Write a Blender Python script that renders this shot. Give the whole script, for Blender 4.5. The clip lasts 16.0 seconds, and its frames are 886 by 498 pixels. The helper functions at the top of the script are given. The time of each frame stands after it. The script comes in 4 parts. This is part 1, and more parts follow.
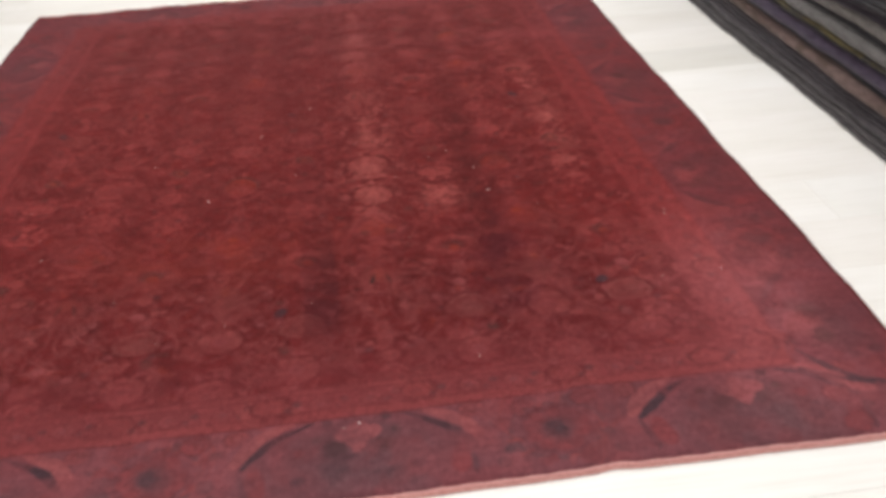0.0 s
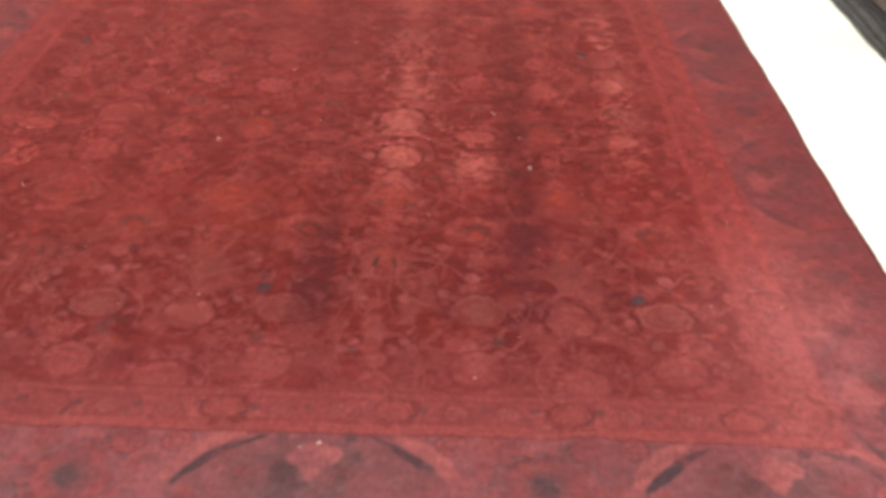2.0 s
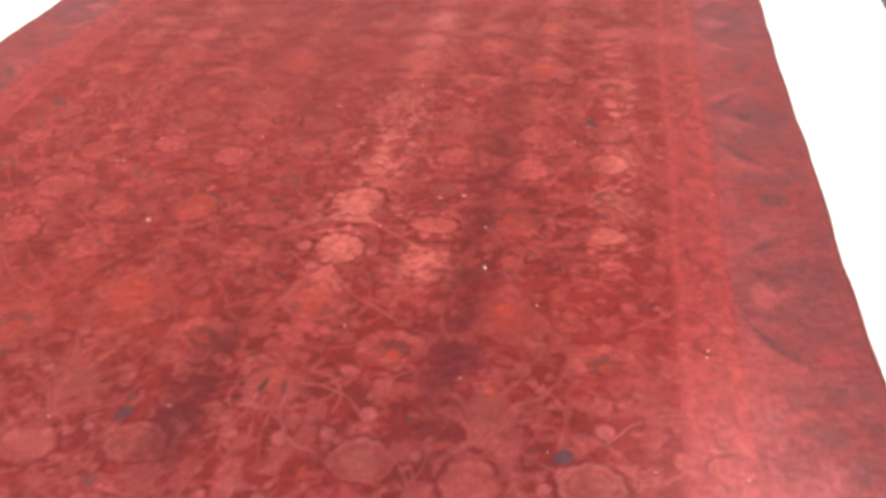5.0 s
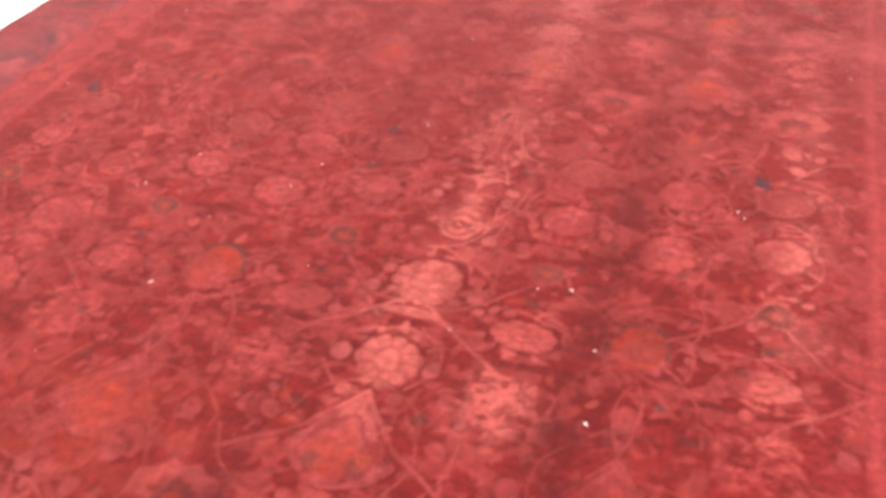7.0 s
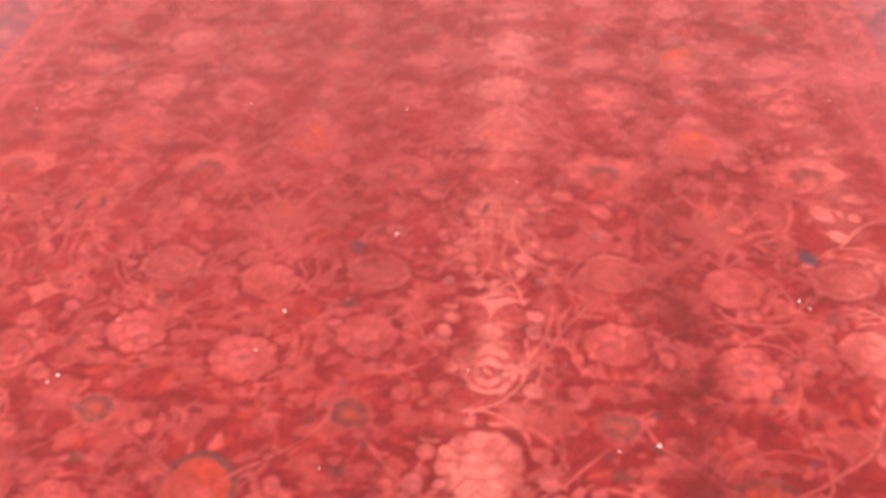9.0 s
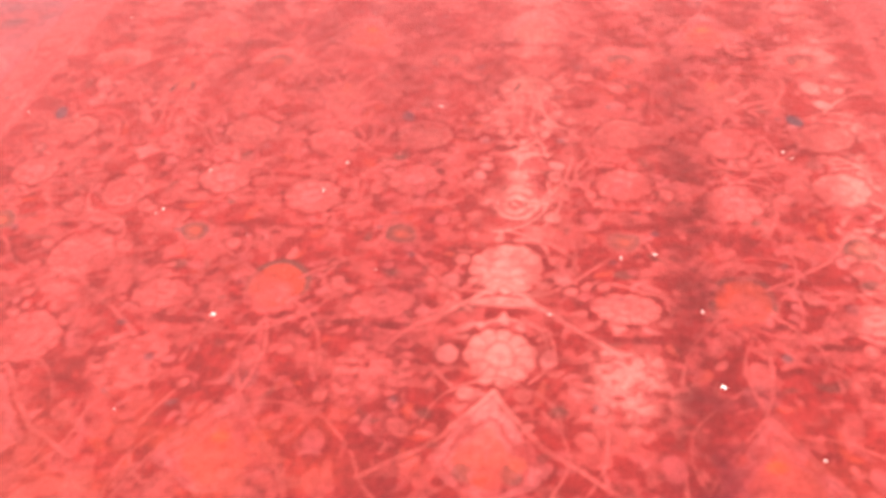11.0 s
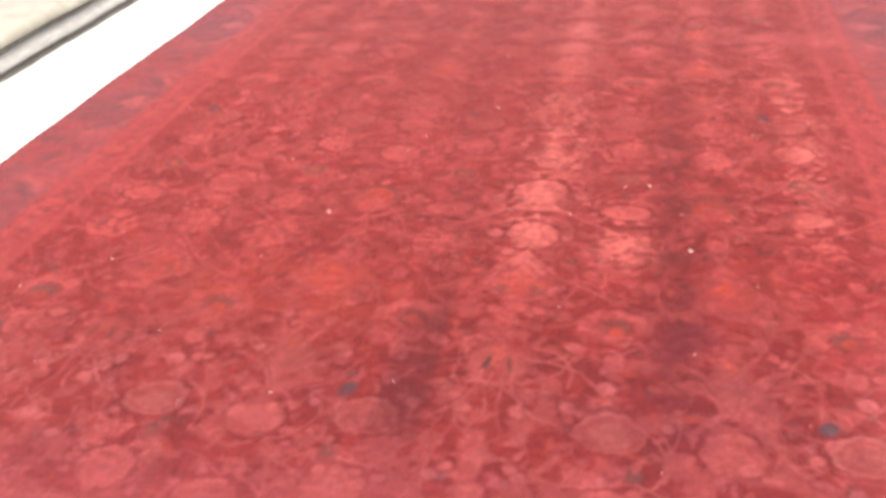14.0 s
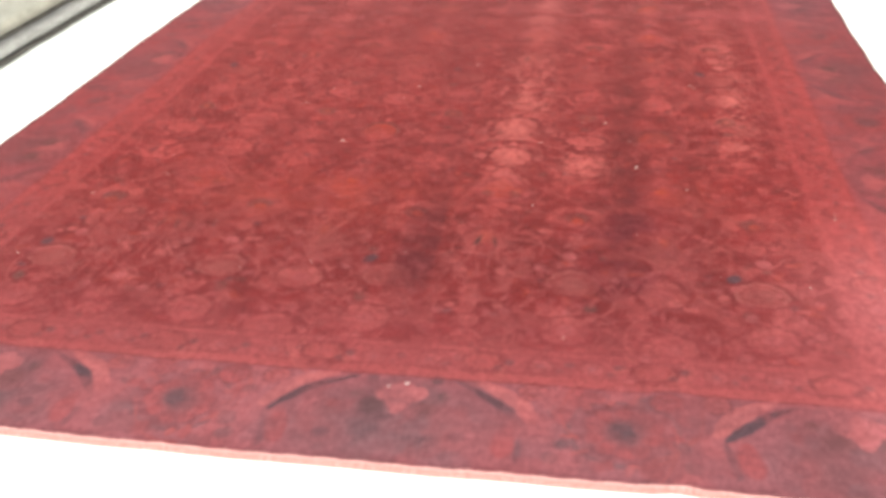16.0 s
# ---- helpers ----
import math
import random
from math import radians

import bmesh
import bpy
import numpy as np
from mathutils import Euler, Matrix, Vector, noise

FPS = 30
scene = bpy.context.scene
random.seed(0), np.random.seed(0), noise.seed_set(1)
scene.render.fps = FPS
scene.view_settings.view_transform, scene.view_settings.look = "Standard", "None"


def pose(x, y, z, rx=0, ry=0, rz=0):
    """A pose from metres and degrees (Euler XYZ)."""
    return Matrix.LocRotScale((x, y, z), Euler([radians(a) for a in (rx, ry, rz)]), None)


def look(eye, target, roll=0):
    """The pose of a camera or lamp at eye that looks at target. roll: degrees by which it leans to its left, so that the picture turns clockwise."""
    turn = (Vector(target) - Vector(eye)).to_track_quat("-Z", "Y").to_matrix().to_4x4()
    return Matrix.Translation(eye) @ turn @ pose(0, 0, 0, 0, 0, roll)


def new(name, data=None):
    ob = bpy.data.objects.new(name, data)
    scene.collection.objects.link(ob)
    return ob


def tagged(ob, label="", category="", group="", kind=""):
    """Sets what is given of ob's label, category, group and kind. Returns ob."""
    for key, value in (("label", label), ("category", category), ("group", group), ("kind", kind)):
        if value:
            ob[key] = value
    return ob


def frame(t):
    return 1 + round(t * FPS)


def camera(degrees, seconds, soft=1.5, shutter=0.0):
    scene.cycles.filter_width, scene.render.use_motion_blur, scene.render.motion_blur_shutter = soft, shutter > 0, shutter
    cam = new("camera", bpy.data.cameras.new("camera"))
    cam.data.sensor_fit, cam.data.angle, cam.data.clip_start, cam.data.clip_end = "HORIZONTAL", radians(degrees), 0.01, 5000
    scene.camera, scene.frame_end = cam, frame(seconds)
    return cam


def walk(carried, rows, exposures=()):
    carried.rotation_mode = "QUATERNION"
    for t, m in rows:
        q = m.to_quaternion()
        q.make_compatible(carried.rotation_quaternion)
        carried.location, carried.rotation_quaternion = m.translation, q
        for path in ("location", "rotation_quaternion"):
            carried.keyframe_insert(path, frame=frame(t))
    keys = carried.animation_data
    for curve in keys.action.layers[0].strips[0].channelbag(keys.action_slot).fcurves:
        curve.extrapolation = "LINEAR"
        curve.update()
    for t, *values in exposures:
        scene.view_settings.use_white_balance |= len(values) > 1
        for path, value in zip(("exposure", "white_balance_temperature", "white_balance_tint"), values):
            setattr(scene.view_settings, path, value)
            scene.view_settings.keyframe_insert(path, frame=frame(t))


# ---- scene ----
cam = camera(49.9, 16.0, soft=4.2)
PATH = [
    (0, (0.189, -1.371, 1.366), (0.338, 0.342, 0.345), -3.6),
    (0.5, (0.261, -1.326, 1.314), (0.396, 0.378, 0.276), -2.5),
    (1, (0.31, -1.175, 1.274), (0.462, 0.479, 0.159), -2.7),
    (1.5, (0.329, -1.033, 1.318), (0.458, 0.571, 0.13), 0.4),
    (2, (0.348, -1.0, 1.321), (0.341, 0.63, 0.163), 1.6),
    (2.5, (0.367, -0.989, 1.319), (0.316, 0.64, 0.161), -1.1),
    (3, (0.361, -0.975, 1.318), (0.315, 0.666, 0.176), -2.4),
    (3.5, (0.385, -0.948, 1.3), (0.332, 0.704, 0.174), -2.5),
    (4, (0.568, -0.854, 1.292), (0.401, 0.799, 0.178), -4.3),
    (4.2, (0.644, -0.817, 1.285), (0.467, 0.855, 0.201), -2.9),
    (6.3, (0.85, 0.036, 1.187), (0.327, 1.552, -0.007), -3.2),
    (6.5, (0.827, 0.092, 1.171), (0.283, 1.592, -0.035), -2.7),
    (7, (0.725, 0.224, 1.163), (0.173, 1.701, -0.069), -2.7),
    (7.5, (0.576, 0.377, 1.183), (0.138, 1.876, -0.066), -3.0),
    (8, (0.435, 0.569, 1.168), (0.158, 2.086, -0.105), -3.8),
    (8.2, (0.38, 0.655, 1.157), (0.144, 2.184, -0.11), -3.9),
    (10.3, (0.234, 0.384, 1.153), (0.082, 1.918, -0.121), -2.1),
    (10.5, (0.245, 0.323, 1.157), (0.058, 1.828, -0.147), -2.9),
    (11, (0.334, 0.215, 1.163), (0.055, 1.715, -0.131), -5.0),
    (11.5, (0.435, 0.059, 1.112), (0.072, 1.664, -0.024), -3.9),
    (12, (0.437, -0.087, 1.074), (0.154, 1.606, 0.048), -1.6),
    (12.5, (0.385, -0.303, 1.054), (0.162, 1.413, 0.051), -2.2),
    (13, (0.384, -0.434, 1.067), (0.09, 1.289, 0.094), -2.7),
    (13.5, (0.426, -0.531, 1.066), (0.076, 1.17, 0.073), -2.8),
    (14, (0.454, -0.628, 1.099), (0.053, 1.054, 0.093), -4.0),
    (14.5, (0.409, -0.827, 1.111), (0.037, 0.907, 0.185), -4.8),
    (15, (0.39, -0.982, 1.115), (0.055, 0.745, 0.163), -2.6),
    (15.5, (0.424, -1.091, 1.131), (0.147, 0.621, 0.135), -0.8),
    (16, (0.478, -1.208, 1.156), (0.155, 0.491, 0.153), -2.4),
]
walk(cam, [(t, look(eye, target, roll)) for t, eye, target, roll in PATH], exposures=[
    (0, -0.59, 6400, 12), (0.5, -0.42, 6400, 12), (1, -0.55, 6500, 7), (1.5, -0.56, 6860, -1), (2, 0.17, 6770, 1),
    (2.5, 0.57, 6770, 1), (3, 0.69, 6770, 1), (3.5, 0.8, 6770, 1), (4, 0.72, 6770, 1), (6.5, 0.93, 6640, 10),
    (7, 1.0, 6640, 10), (7.5, 1.05, 6640, 10), (8, 1.08, 6640, 10), (10.5, 1.8, 6730, 10), (11, 1.83, 6730, 10),
    (11.5, 1.49, 6730, 10), (12, 1.11, 6730, 10), (12.5, 1.09, 6730, 10), (13, 1.14, 6590, 10), (13.5, 1.14, 6450, 10),
    (14, 1.11, 6450, 10), (14.5, 0.9, 6450, 10), (15, 0.74, 6330, 4), (15.5, 0.79, 6280, 1), (16, 0.62, 6280, 1)])

# ---------------------------------------------------------------- light
FLOOR = -0.010          # the floor lies a pile's height under the rug's face
RUG_W, RUG_L = 2.752, 3.66
CEIL = 3.0
X0, X1, Y0, Y1 = -4.2, 4.6, -4.2, 7.2

world = bpy.data.worlds.new("world")
scene.world = world
world.use_nodes = True
world.node_tree.nodes["Background"].inputs[0].default_value = (0.9, 0.95, 1.0, 1)
world.node_tree.nodes["Background"].inputs[1].default_value = 0.3

LAMPS = [(x, y) for y in (-1.6, 1.8, 5.2) for x in (-1.25, 1.25)]
for lx, ly in LAMPS:
    data = bpy.data.lights.new("ceiling_lamp", "AREA")
    data.shape, data.size, data.size_y = "RECTANGLE", 1.5, 0.9
    data.energy, data.color = 62, (1.0, 0.985, 0.965)
    lamp = new("ceiling_lamp", data)
    lamp.matrix_world = pose(lx, ly, CEIL - 0.05)


# ---------------------------------------------------------------- helpers
def part(name, bm, material, parent=None, label="", smooth=False):
    me = bpy.data.meshes.new(name)
    bm.to_mesh(me)
    bm.free()
    if material:
        me.materials.append(material)
    if smooth:
        me.polygons.foreach_set("use_smooth", [True] * len(me.polygons))
    ob = new(name, me)
    ob.parent = parent
    if label:
        ob["label"] = label
    return ob


def box(x0, x1, y0, y1, z0, z1, bevel=0.0):
    bm = bmesh.new()
    bmesh.ops.create_cube(bm, size=1, matrix=Matrix.Translation(((x0 + x1) / 2, (y0 + y1) / 2, (z0 + z1) / 2))
                          @ Matrix.Diagonal((x1 - x0, y1 - y0, z1 - z0, 1)))
    if bevel:
        bmesh.ops.bevel(bm, geom=bm.edges[:], offset=bevel, segments=1, affect="EDGES")
    return bm


def wave(s, seed, *terms):
    """A smooth uneven line: sum of sines of the given (wavelength, height)."""
    out = 0.0
    for n, (length, height) in enumerate(terms):
        out = out + height * np.sin(2 * np.pi * s / length + seed * 1.7 + n * 2.3 + 0.6 * np.sin(s * 3.1 / length + seed))
    return out


class Nodes:
    """A short way to write node materials."""
    def __init__(self, name, rough=0.8):
        self.mat = bpy.data.materials.new(name)
        self.mat.use_nodes = True
        self.tree = self.mat.node_tree
        self.bsdf = self.tree.nodes["Principled BSDF"]
        self.bsdf.inputs["Roughness"].default_value = rough

    def add(self, kind, **values):
        node = self.tree.nodes.new(kind)
        for key, value in values.items():
            node.inputs[key].default_value = value
        return node

    def join(self, a, b):
        self.tree.links.new(a, b)

    def coords(self, scale=(1, 1, 1), space="Object"):
        tc, mp = self.add("ShaderNodeTexCoord"), self.add("ShaderNodeMapping")
        self.join(tc.outputs[space], mp.inputs["Vector"])
        mp.inputs["Scale"].default_value = scale
        return mp.outputs["Vector"]

    def noise(self, scale, detail=4, rough=0.55, stretch=(1, 1, 1)):
        n = self.add("ShaderNodeTexNoise", Scale=scale, Detail=detail, Roughness=rough)
        self.join(self.coords(stretch), n.inputs["Vector"])
        return n.outputs["Fac"]

    def ramp(self, fac, *stops):
        r = self.add("ShaderNodeValToRGB")
        while len(r.color_ramp.elements) < len(stops):
            r.color_ramp.elements.new(0.5)
        for e, (at, c) in zip(r.color_ramp.elements, stops):
            e.position, e.color = at, (*c, 1) if len(c) == 3 else c
        self.join(fac, r.inputs["Fac"])
        return r.outputs["Color"]

    def mix(self, a, b, fac=0.5, mode="MIX"):
        m = self.tree.nodes.new("ShaderNodeMix")
        m.data_type, m.blend_type = "RGBA", mode
        for value, port in ((fac, m.inputs[0]), (a, m.inputs[6]), (b, m.inputs[7])):
            if isinstance(value, (int, float)):
                port.default_value = value
            elif isinstance(value, tuple):
                port.default_value = (*value, 1)
            else:
                self.join(value, port)
        return m.outputs[2]

    def bump(self, height, strength=0.4, distance=0.003):
        b = self.add("ShaderNodeBump", Strength=strength, Distance=distance)
        self.join(height, b.inputs["Height"])
        self.join(b.outputs["Normal"], self.bsdf.inputs["Normal"])

    def color(self, c):
        self.join(c, self.bsdf.inputs["Base Color"])
        return self.mat


def sheen(n, weight, tint, rough=0.5):
    n.bsdf.inputs["Sheen Weight"].default_value = weight
    n.bsdf.inputs["Sheen Tint"].default_value = (*tint, 1)
    n.bsdf.inputs["Sheen Roughness"].default_value = rough
    n.bsdf.inputs["Specular IOR Level"].default_value = 0.15


# ---------------------------------------------------------------- materials
def plaster(name, tone):
    n = Nodes(name, 0.85)
    c = n.ramp(n.noise(3.0, 5), (0.3, tuple(v * 0.94 for v in tone)), (0.7, tone))
    n.bump(n.noise(120, 3), 0.15, 0.002)
    return n.color(c)


def board_wood():
    n = Nodes("whitewashed_board", 0.42)
    info = n.add("ShaderNodeObjectInfo")
    grain = n.noise(9, 6, 0.62, (0.35, 9, 1))
    cloud = n.noise(2.2, 4, 0.5, (0.6, 2.2, 1))
    c = n.ramp(grain, (0.30, (0.85, 0.835, 0.79)), (0.52, (0.91, 0.90, 0.865)), (0.75, (0.93, 0.925, 0.895)))
    c = n.mix(c, n.ramp(cloud, (0.35, (0.94, 0.935, 0.91)), (0.62, (1, 1, 1))), 0.8, "MULTIPLY")
    tone = n.ramp(info.outputs["Random"], (0.0, (0.86, 0.855, 0.835)), (0.22, (0.97, 0.955, 0.945)), (1.0, (1, 1, 1)))
    c = n.mix(c, tone, 1.0, "MULTIPLY")
    n.bump(grain, 0.04, 0.001)
    n.bsdf.inputs["Specular IOR Level"].default_value = 0.35
    return n.color(c)


def pile_wool():
    """Dyed wool: the knotted colours lie on the mesh; grain, lint and lie of the pile are added here."""
    n = Nodes("overdyed_wool", 0.95)
    knots = n.add("ShaderNodeAttribute")
    knots.attribute_name = "dye"
    fine = n.noise(420, 2, 0.6)
    tufts = n.noise(95, 4, 0.65, (1.0, 0.55, 1))
    weft = n.noise(60, 3, 0.6, (0.12, 3.4, 1))
    c = n.mix(knots.outputs["Color"], n.ramp(fine, (0.25, (0.72, 0.70, 0.70)), (0.75, (1.28, 1.25, 1.25))), 0.8, "MULTIPLY")
    c = n.mix(c, n.ramp(tufts, (0.28, (0.74, 0.70, 0.70)), (0.72, (1.27, 1.30, 1.28))), 0.75, "MULTIPLY")
    c = n.mix(c, n.ramp(weft, (0.3, (0.84, 0.82, 0.82)), (0.7, (1.16, 1.2, 1.18))), 0.25, "MULTIPLY")
    b = n.add("ShaderNodeMath")
    b.operation = "ADD"
    n.join(fine, b.inputs[0])
    n.join(tufts, b.inputs[1])
    n.bump(b.outputs[0], 0.45, 0.003)
    sheen(n, 0.14, (1.0, 0.40, 0.39), 0.52)
    n.bsdf.inputs["Specular IOR Level"].default_value = 0.08
    return n.color(c)


def wool(name, tone, light, scale=30, stretch=(1, 1, 1), weight=0.25, second=None):
    n = Nodes(name, 0.95)
    c = n.ramp(n.noise(scale, 5, 0.65, stretch), (0.32, tone), (0.70, light))
    if second:
        c = n.mix(c, second, n.ramp(n.noise(scale * 0.22, 5, 0.6, stretch), (0.50, (0, 0, 0)), (0.60, (1, 1, 1))))
    c = n.mix(c, n.ramp(n.noise(300, 2), (0.3, (0.75, 0.75, 0.75)), (0.7, (1.2, 1.2, 1.2))), 0.7, "MULTIPLY")
    n.bump(n.noise(140, 4, 0.65), 0.5, 0.004)
    sheen(n, weight, (1, 1, 1), 0.5)
    return n.color(c)


M_BOARD = board_wood()
M_WALL = plaster("white_plaster", (0.80, 0.79, 0.77))
M_CEIL = plaster("ceiling_white", (0.83, 0.83, 0.82))
M_PILE = pile_wool()
M_END = wool("faded_pink_webbing", (0.46, 0.19, 0.17), (0.66, 0.36, 0.33), 60, (8, 1, 1), 0.1)
M_SIDE = wool("dark_red_overcast_yarn", (0.075, 0.012, 0.014), (0.15, 0.022, 0.025), 80, (1, 6, 1), 0.1)
M_GROUT = plaster("board_underlay", (0.40, 0.38, 0.35))
n_lint = Nodes("cotton_lint", 0.9)
M_LINT = n_lint.color(n_lint.ramp(n_lint.noise(200, 2), (0.3, (0.55, 0.45, 0.42)), (0.7, (0.75, 0.66, 0.62))))

# ---------------------------------------------------------------- room
wall_specs = (("wall_north", X0, X1, Y1, Y1 + 0.15), ("wall_south", X0, X1, Y0 - 0.15, Y0),
              ("wall_west", X0 - 0.15, X0, Y0 - 0.15, Y1 + 0.15), ("wall_east", X1, X1 + 0.15, Y0 - 0.15, Y1 + 0.15))
for name, a, b, c, d in wall_specs:
    tagged(part(name, box(a, b, c, d, FLOOR - 0.1, CEIL), M_WALL), "plain white plastered showroom wall", "wall", kind="structure")
tagged(part("ceiling", box(X0 - 0.15, X1 + 0.15, Y0 - 0.15, Y1 + 0.15, CEIL, CEIL + 0.15), M_CEIL),
       "plain white ceiling above the carpet showroom", "ceiling", kind="structure")
floor = tagged(part("floor", box(X0, X1, Y0, Y1, FLOOR - 0.1, FLOOR - 0.012), M_GROUT),
               "whitewashed wood-look boards laid across the showroom", "floor", kind="structure")


# ---------------------------------------------------------------- the overdyed rug
CELL = 0.0035
NX, NY = int(RUG_W / CELL) + 1, int(RUG_L / CELL) + 1
GX, GY = np.meshgrid(np.linspace(-RUG_W / 2, RUG_W / 2, NX), np.linspace(0, RUG_L, NY))
rng = np.random.RandomState(7)

RED, DEEP = (0.094, 0.0060, 0.0062), (0.050, 0.0028, 0.0033)
PINK, PALE = (0.174, 0.0260, 0.0245), (0.270, 0.068, 0.059)
ORANGE, GREEN = (0.158, 0.0150, 0.0088), (0.047, 0.0145, 0.0122)
NAVY, MAUVE = (0.031, 0.0145, 0.0180), (0.130, 0.0280, 0.0320)
SLATE, BRICK = (0.058, 0.0215, 0.0240), (0.182, 0.0235, 0.0150)
ROSE, BLUSH = (0.144, 0.0195, 0.0205), (0.174, 0.0285, 0.0290)


def smooth(a, b, v):
    k = np.clip((v - a) / (b - a), 0, 1)
    return k * k * (3 - 2 * k)


def grain(size, seed, stretch=1.0):
    """Soft uneven noise of about that size in metres, between 0 and 1; stretch makes it longer across the rug."""
    r = np.random.RandomState(seed)
    out, total = np.zeros((NY, NX)), 0.0
    for octave in range(3):
        sx, sy = size * stretch / 2 ** octave, size / 2 ** octave
        w, h = int(RUG_W / sx) + 3, int(RUG_L / sy) + 3
        g = r.rand(h, w)
        fx, fy = (GX + RUG_W / 2) / sx, GY / sy
        ix, iy = fx.astype(int), fy.astype(int)
        tx, ty = smooth(0, 1, fx - ix), smooth(0, 1, fy - iy)
        low = g[iy, ix] * (1 - tx) + g[iy, ix + 1] * tx
        high = g[iy + 1, ix] * (1 - tx) + g[iy + 1, ix + 1] * tx
        out += (low * (1 - ty) + high * ty) * 0.5 ** octave
        total += 0.5 ** octave
    return out / total


dye = np.empty((NY, NX, 3))
dye[:] = RED


def near(cx, cy, r):
    i0, i1 = max(0, int((cx - r + RUG_W / 2) / CELL)), min(NX, int((cx + r + RUG_W / 2) / CELL) + 2)
    j0, j1 = max(0, int((cy - r) / CELL)), min(NY, int((cy + r) / CELL) + 2)
    return (slice(j0, j1), slice(i0, i1)) if i1 > i0 + 1 and j1 > j0 + 1 else None


erode = 0.50 + 0.72 * smooth(0.30, 0.64, grain(0.050, 71)) * (0.45 + 0.95 * grain(0.009, 72, 1.4))
WX = GX + 0.016 * (grain(0.09, 73) - 0.5) + 0.005 * (grain(0.022, 74) - 0.5)
WY = GY + 0.018 * (grain(0.10, 75) - 0.5) + 0.005 * (grain(0.020, 76) - 0.5)
bleach = np.clip(np.exp(-((GX - 0.21 + 0.012 * np.sin(GY * 2.2)) / 0.085) ** 2) * smooth(1.0, 1.3, GY) * (0.30 + 0.55 * smooth(2.4, 1.7, GY))
                 + 0.45 * np.exp(-((GX - 0.44) / 0.10) ** 2 - ((GY - 1.27) / 0.17) ** 2)
                 + 0.75 * np.exp(-((GX - 0.87) / 0.06) ** 2) * smooth(1.2, 1.5, GY) * smooth(2.7, 2.0, GY), 0, 1)


def lay(at, mask, tone):
    """Knots of one tone; light ones come out paler where the wool has been rubbed and bleached."""
    tone = np.array(tone)
    mask = np.clip(mask * erode[at], 0, 1)[..., None]
    if tone[0] > 0.15:
        tone = tone + (np.array(PALE) - tone) * (bleach[at] * 0.75)[..., None]
    dye[at] += (tone - dye[at]) * mask


def soft_in(d, edge=0.0042):
    """1 inside (d below zero), 0 outside."""
    return 1 - smooth(-edge, edge, d)


def spot(cx, cy, rx, ry, tone, strength=1.0, turn=0.0, edge=0.004):
    at = near(cx, cy, max(rx, ry) * 1.3 + 0.01)
    if at is None:
        return
    x, y = WX[at] - cx, WY[at] - cy
    c, s = math.cos(turn), math.sin(turn)
    u, v = (c * x + s * y) / rx, (-s * x + c * y) / ry
    lay(at, soft_in((np.hypot(u, v) - 1) * min(rx, ry), edge) * strength, tone)


def wreath(cx, cy, rx, ry):
    """Small leaves that crowd round a flower, with dark ground between them."""
    count = int(7 + 90 * rx)
    for k in range(count):
        a = 2 * math.pi * (k + rng.uniform(-0.3, 0.3)) / count
        x, y = cx + rx * 1.12 * math.cos(a), cy + ry * 1.12 * math.sin(a)
        long, b = rng.uniform(0.020, 0.042), a + rng.uniform(-0.9, 0.9)
        spot(x, y, 0.012, 0.010, DEEP, 0.45, b, 0.008)
        if rng.rand() < 0.8:
            leaf(x, y, x + long * math.cos(b), y + long * math.sin(b), rng.uniform(0.004, 0.009), rng.uniform(-0.2, 0.2) * long,
                 (PINK, PINK, BLUSH, ROSE)[rng.randint(4)], 0.75)
    for _ in range(4):                                     # scraps of thin scrolling stem
        a, grow, turn = rng.uniform(0, 6.28), rng.uniform(0.10, 0.30), rng.choice((-1, 1))
        vine([(cx + rx * (1.15 + grow * k) * math.cos(a + turn * 0.36 * k), cy + ry * (1.15 + grow * k) * math.sin(a + turn * 0.36 * k)) for k in range(5)],
             rng.uniform(0.0036, 0.0055), PINK, 0.9)


def rosette(cx, cy, r, petals=9, outer=PINK, ring=RED, core=BLUSH, squash=0.85, strength=0.85, eye=None):
    at = near(cx, cy, r * 1.35)
    if at is None:
        return
    x, y = WX[at] - cx, (WY[at] - cy) / squash
    if r > 0.035:
        wreath(cx, cy, r * 1.05, r * squash * 1.05)
    d, a = np.hypot(x, y) + 0.16 * r * (speck[at] - 0.5), np.arctan2(y, x) + rng.rand() * 6
    lobe = r * (0.92 + 0.10 * np.abs(np.cos(a * petals / 2)))
    lay(at, soft_in(d - lobe - 0.006, 0.006) * 0.45 * strength, DEEP)
    lay(at, soft_in(d - lobe) * strength, outer)
    lay(at, soft_in(0.0016 + np.abs(((a * petals / (2 * np.pi)) % 1) - 0.5) * 0.03 - 0.004, 0.002)
        * soft_in(d - lobe) * smooth(0.40 * r, 0.55 * r, d) * 0.45 * strength, ring)
    lay(at, soft_in(np.abs(d - 0.46 * r) - 0.0030) * 0.45 * strength, ring)
    lay(at, soft_in(d - 0.36 * r) * 0.8 * strength, core)
    lay(at, soft_in(d - 0.13 * r) * 0.5 * strength, eye or DEEP)


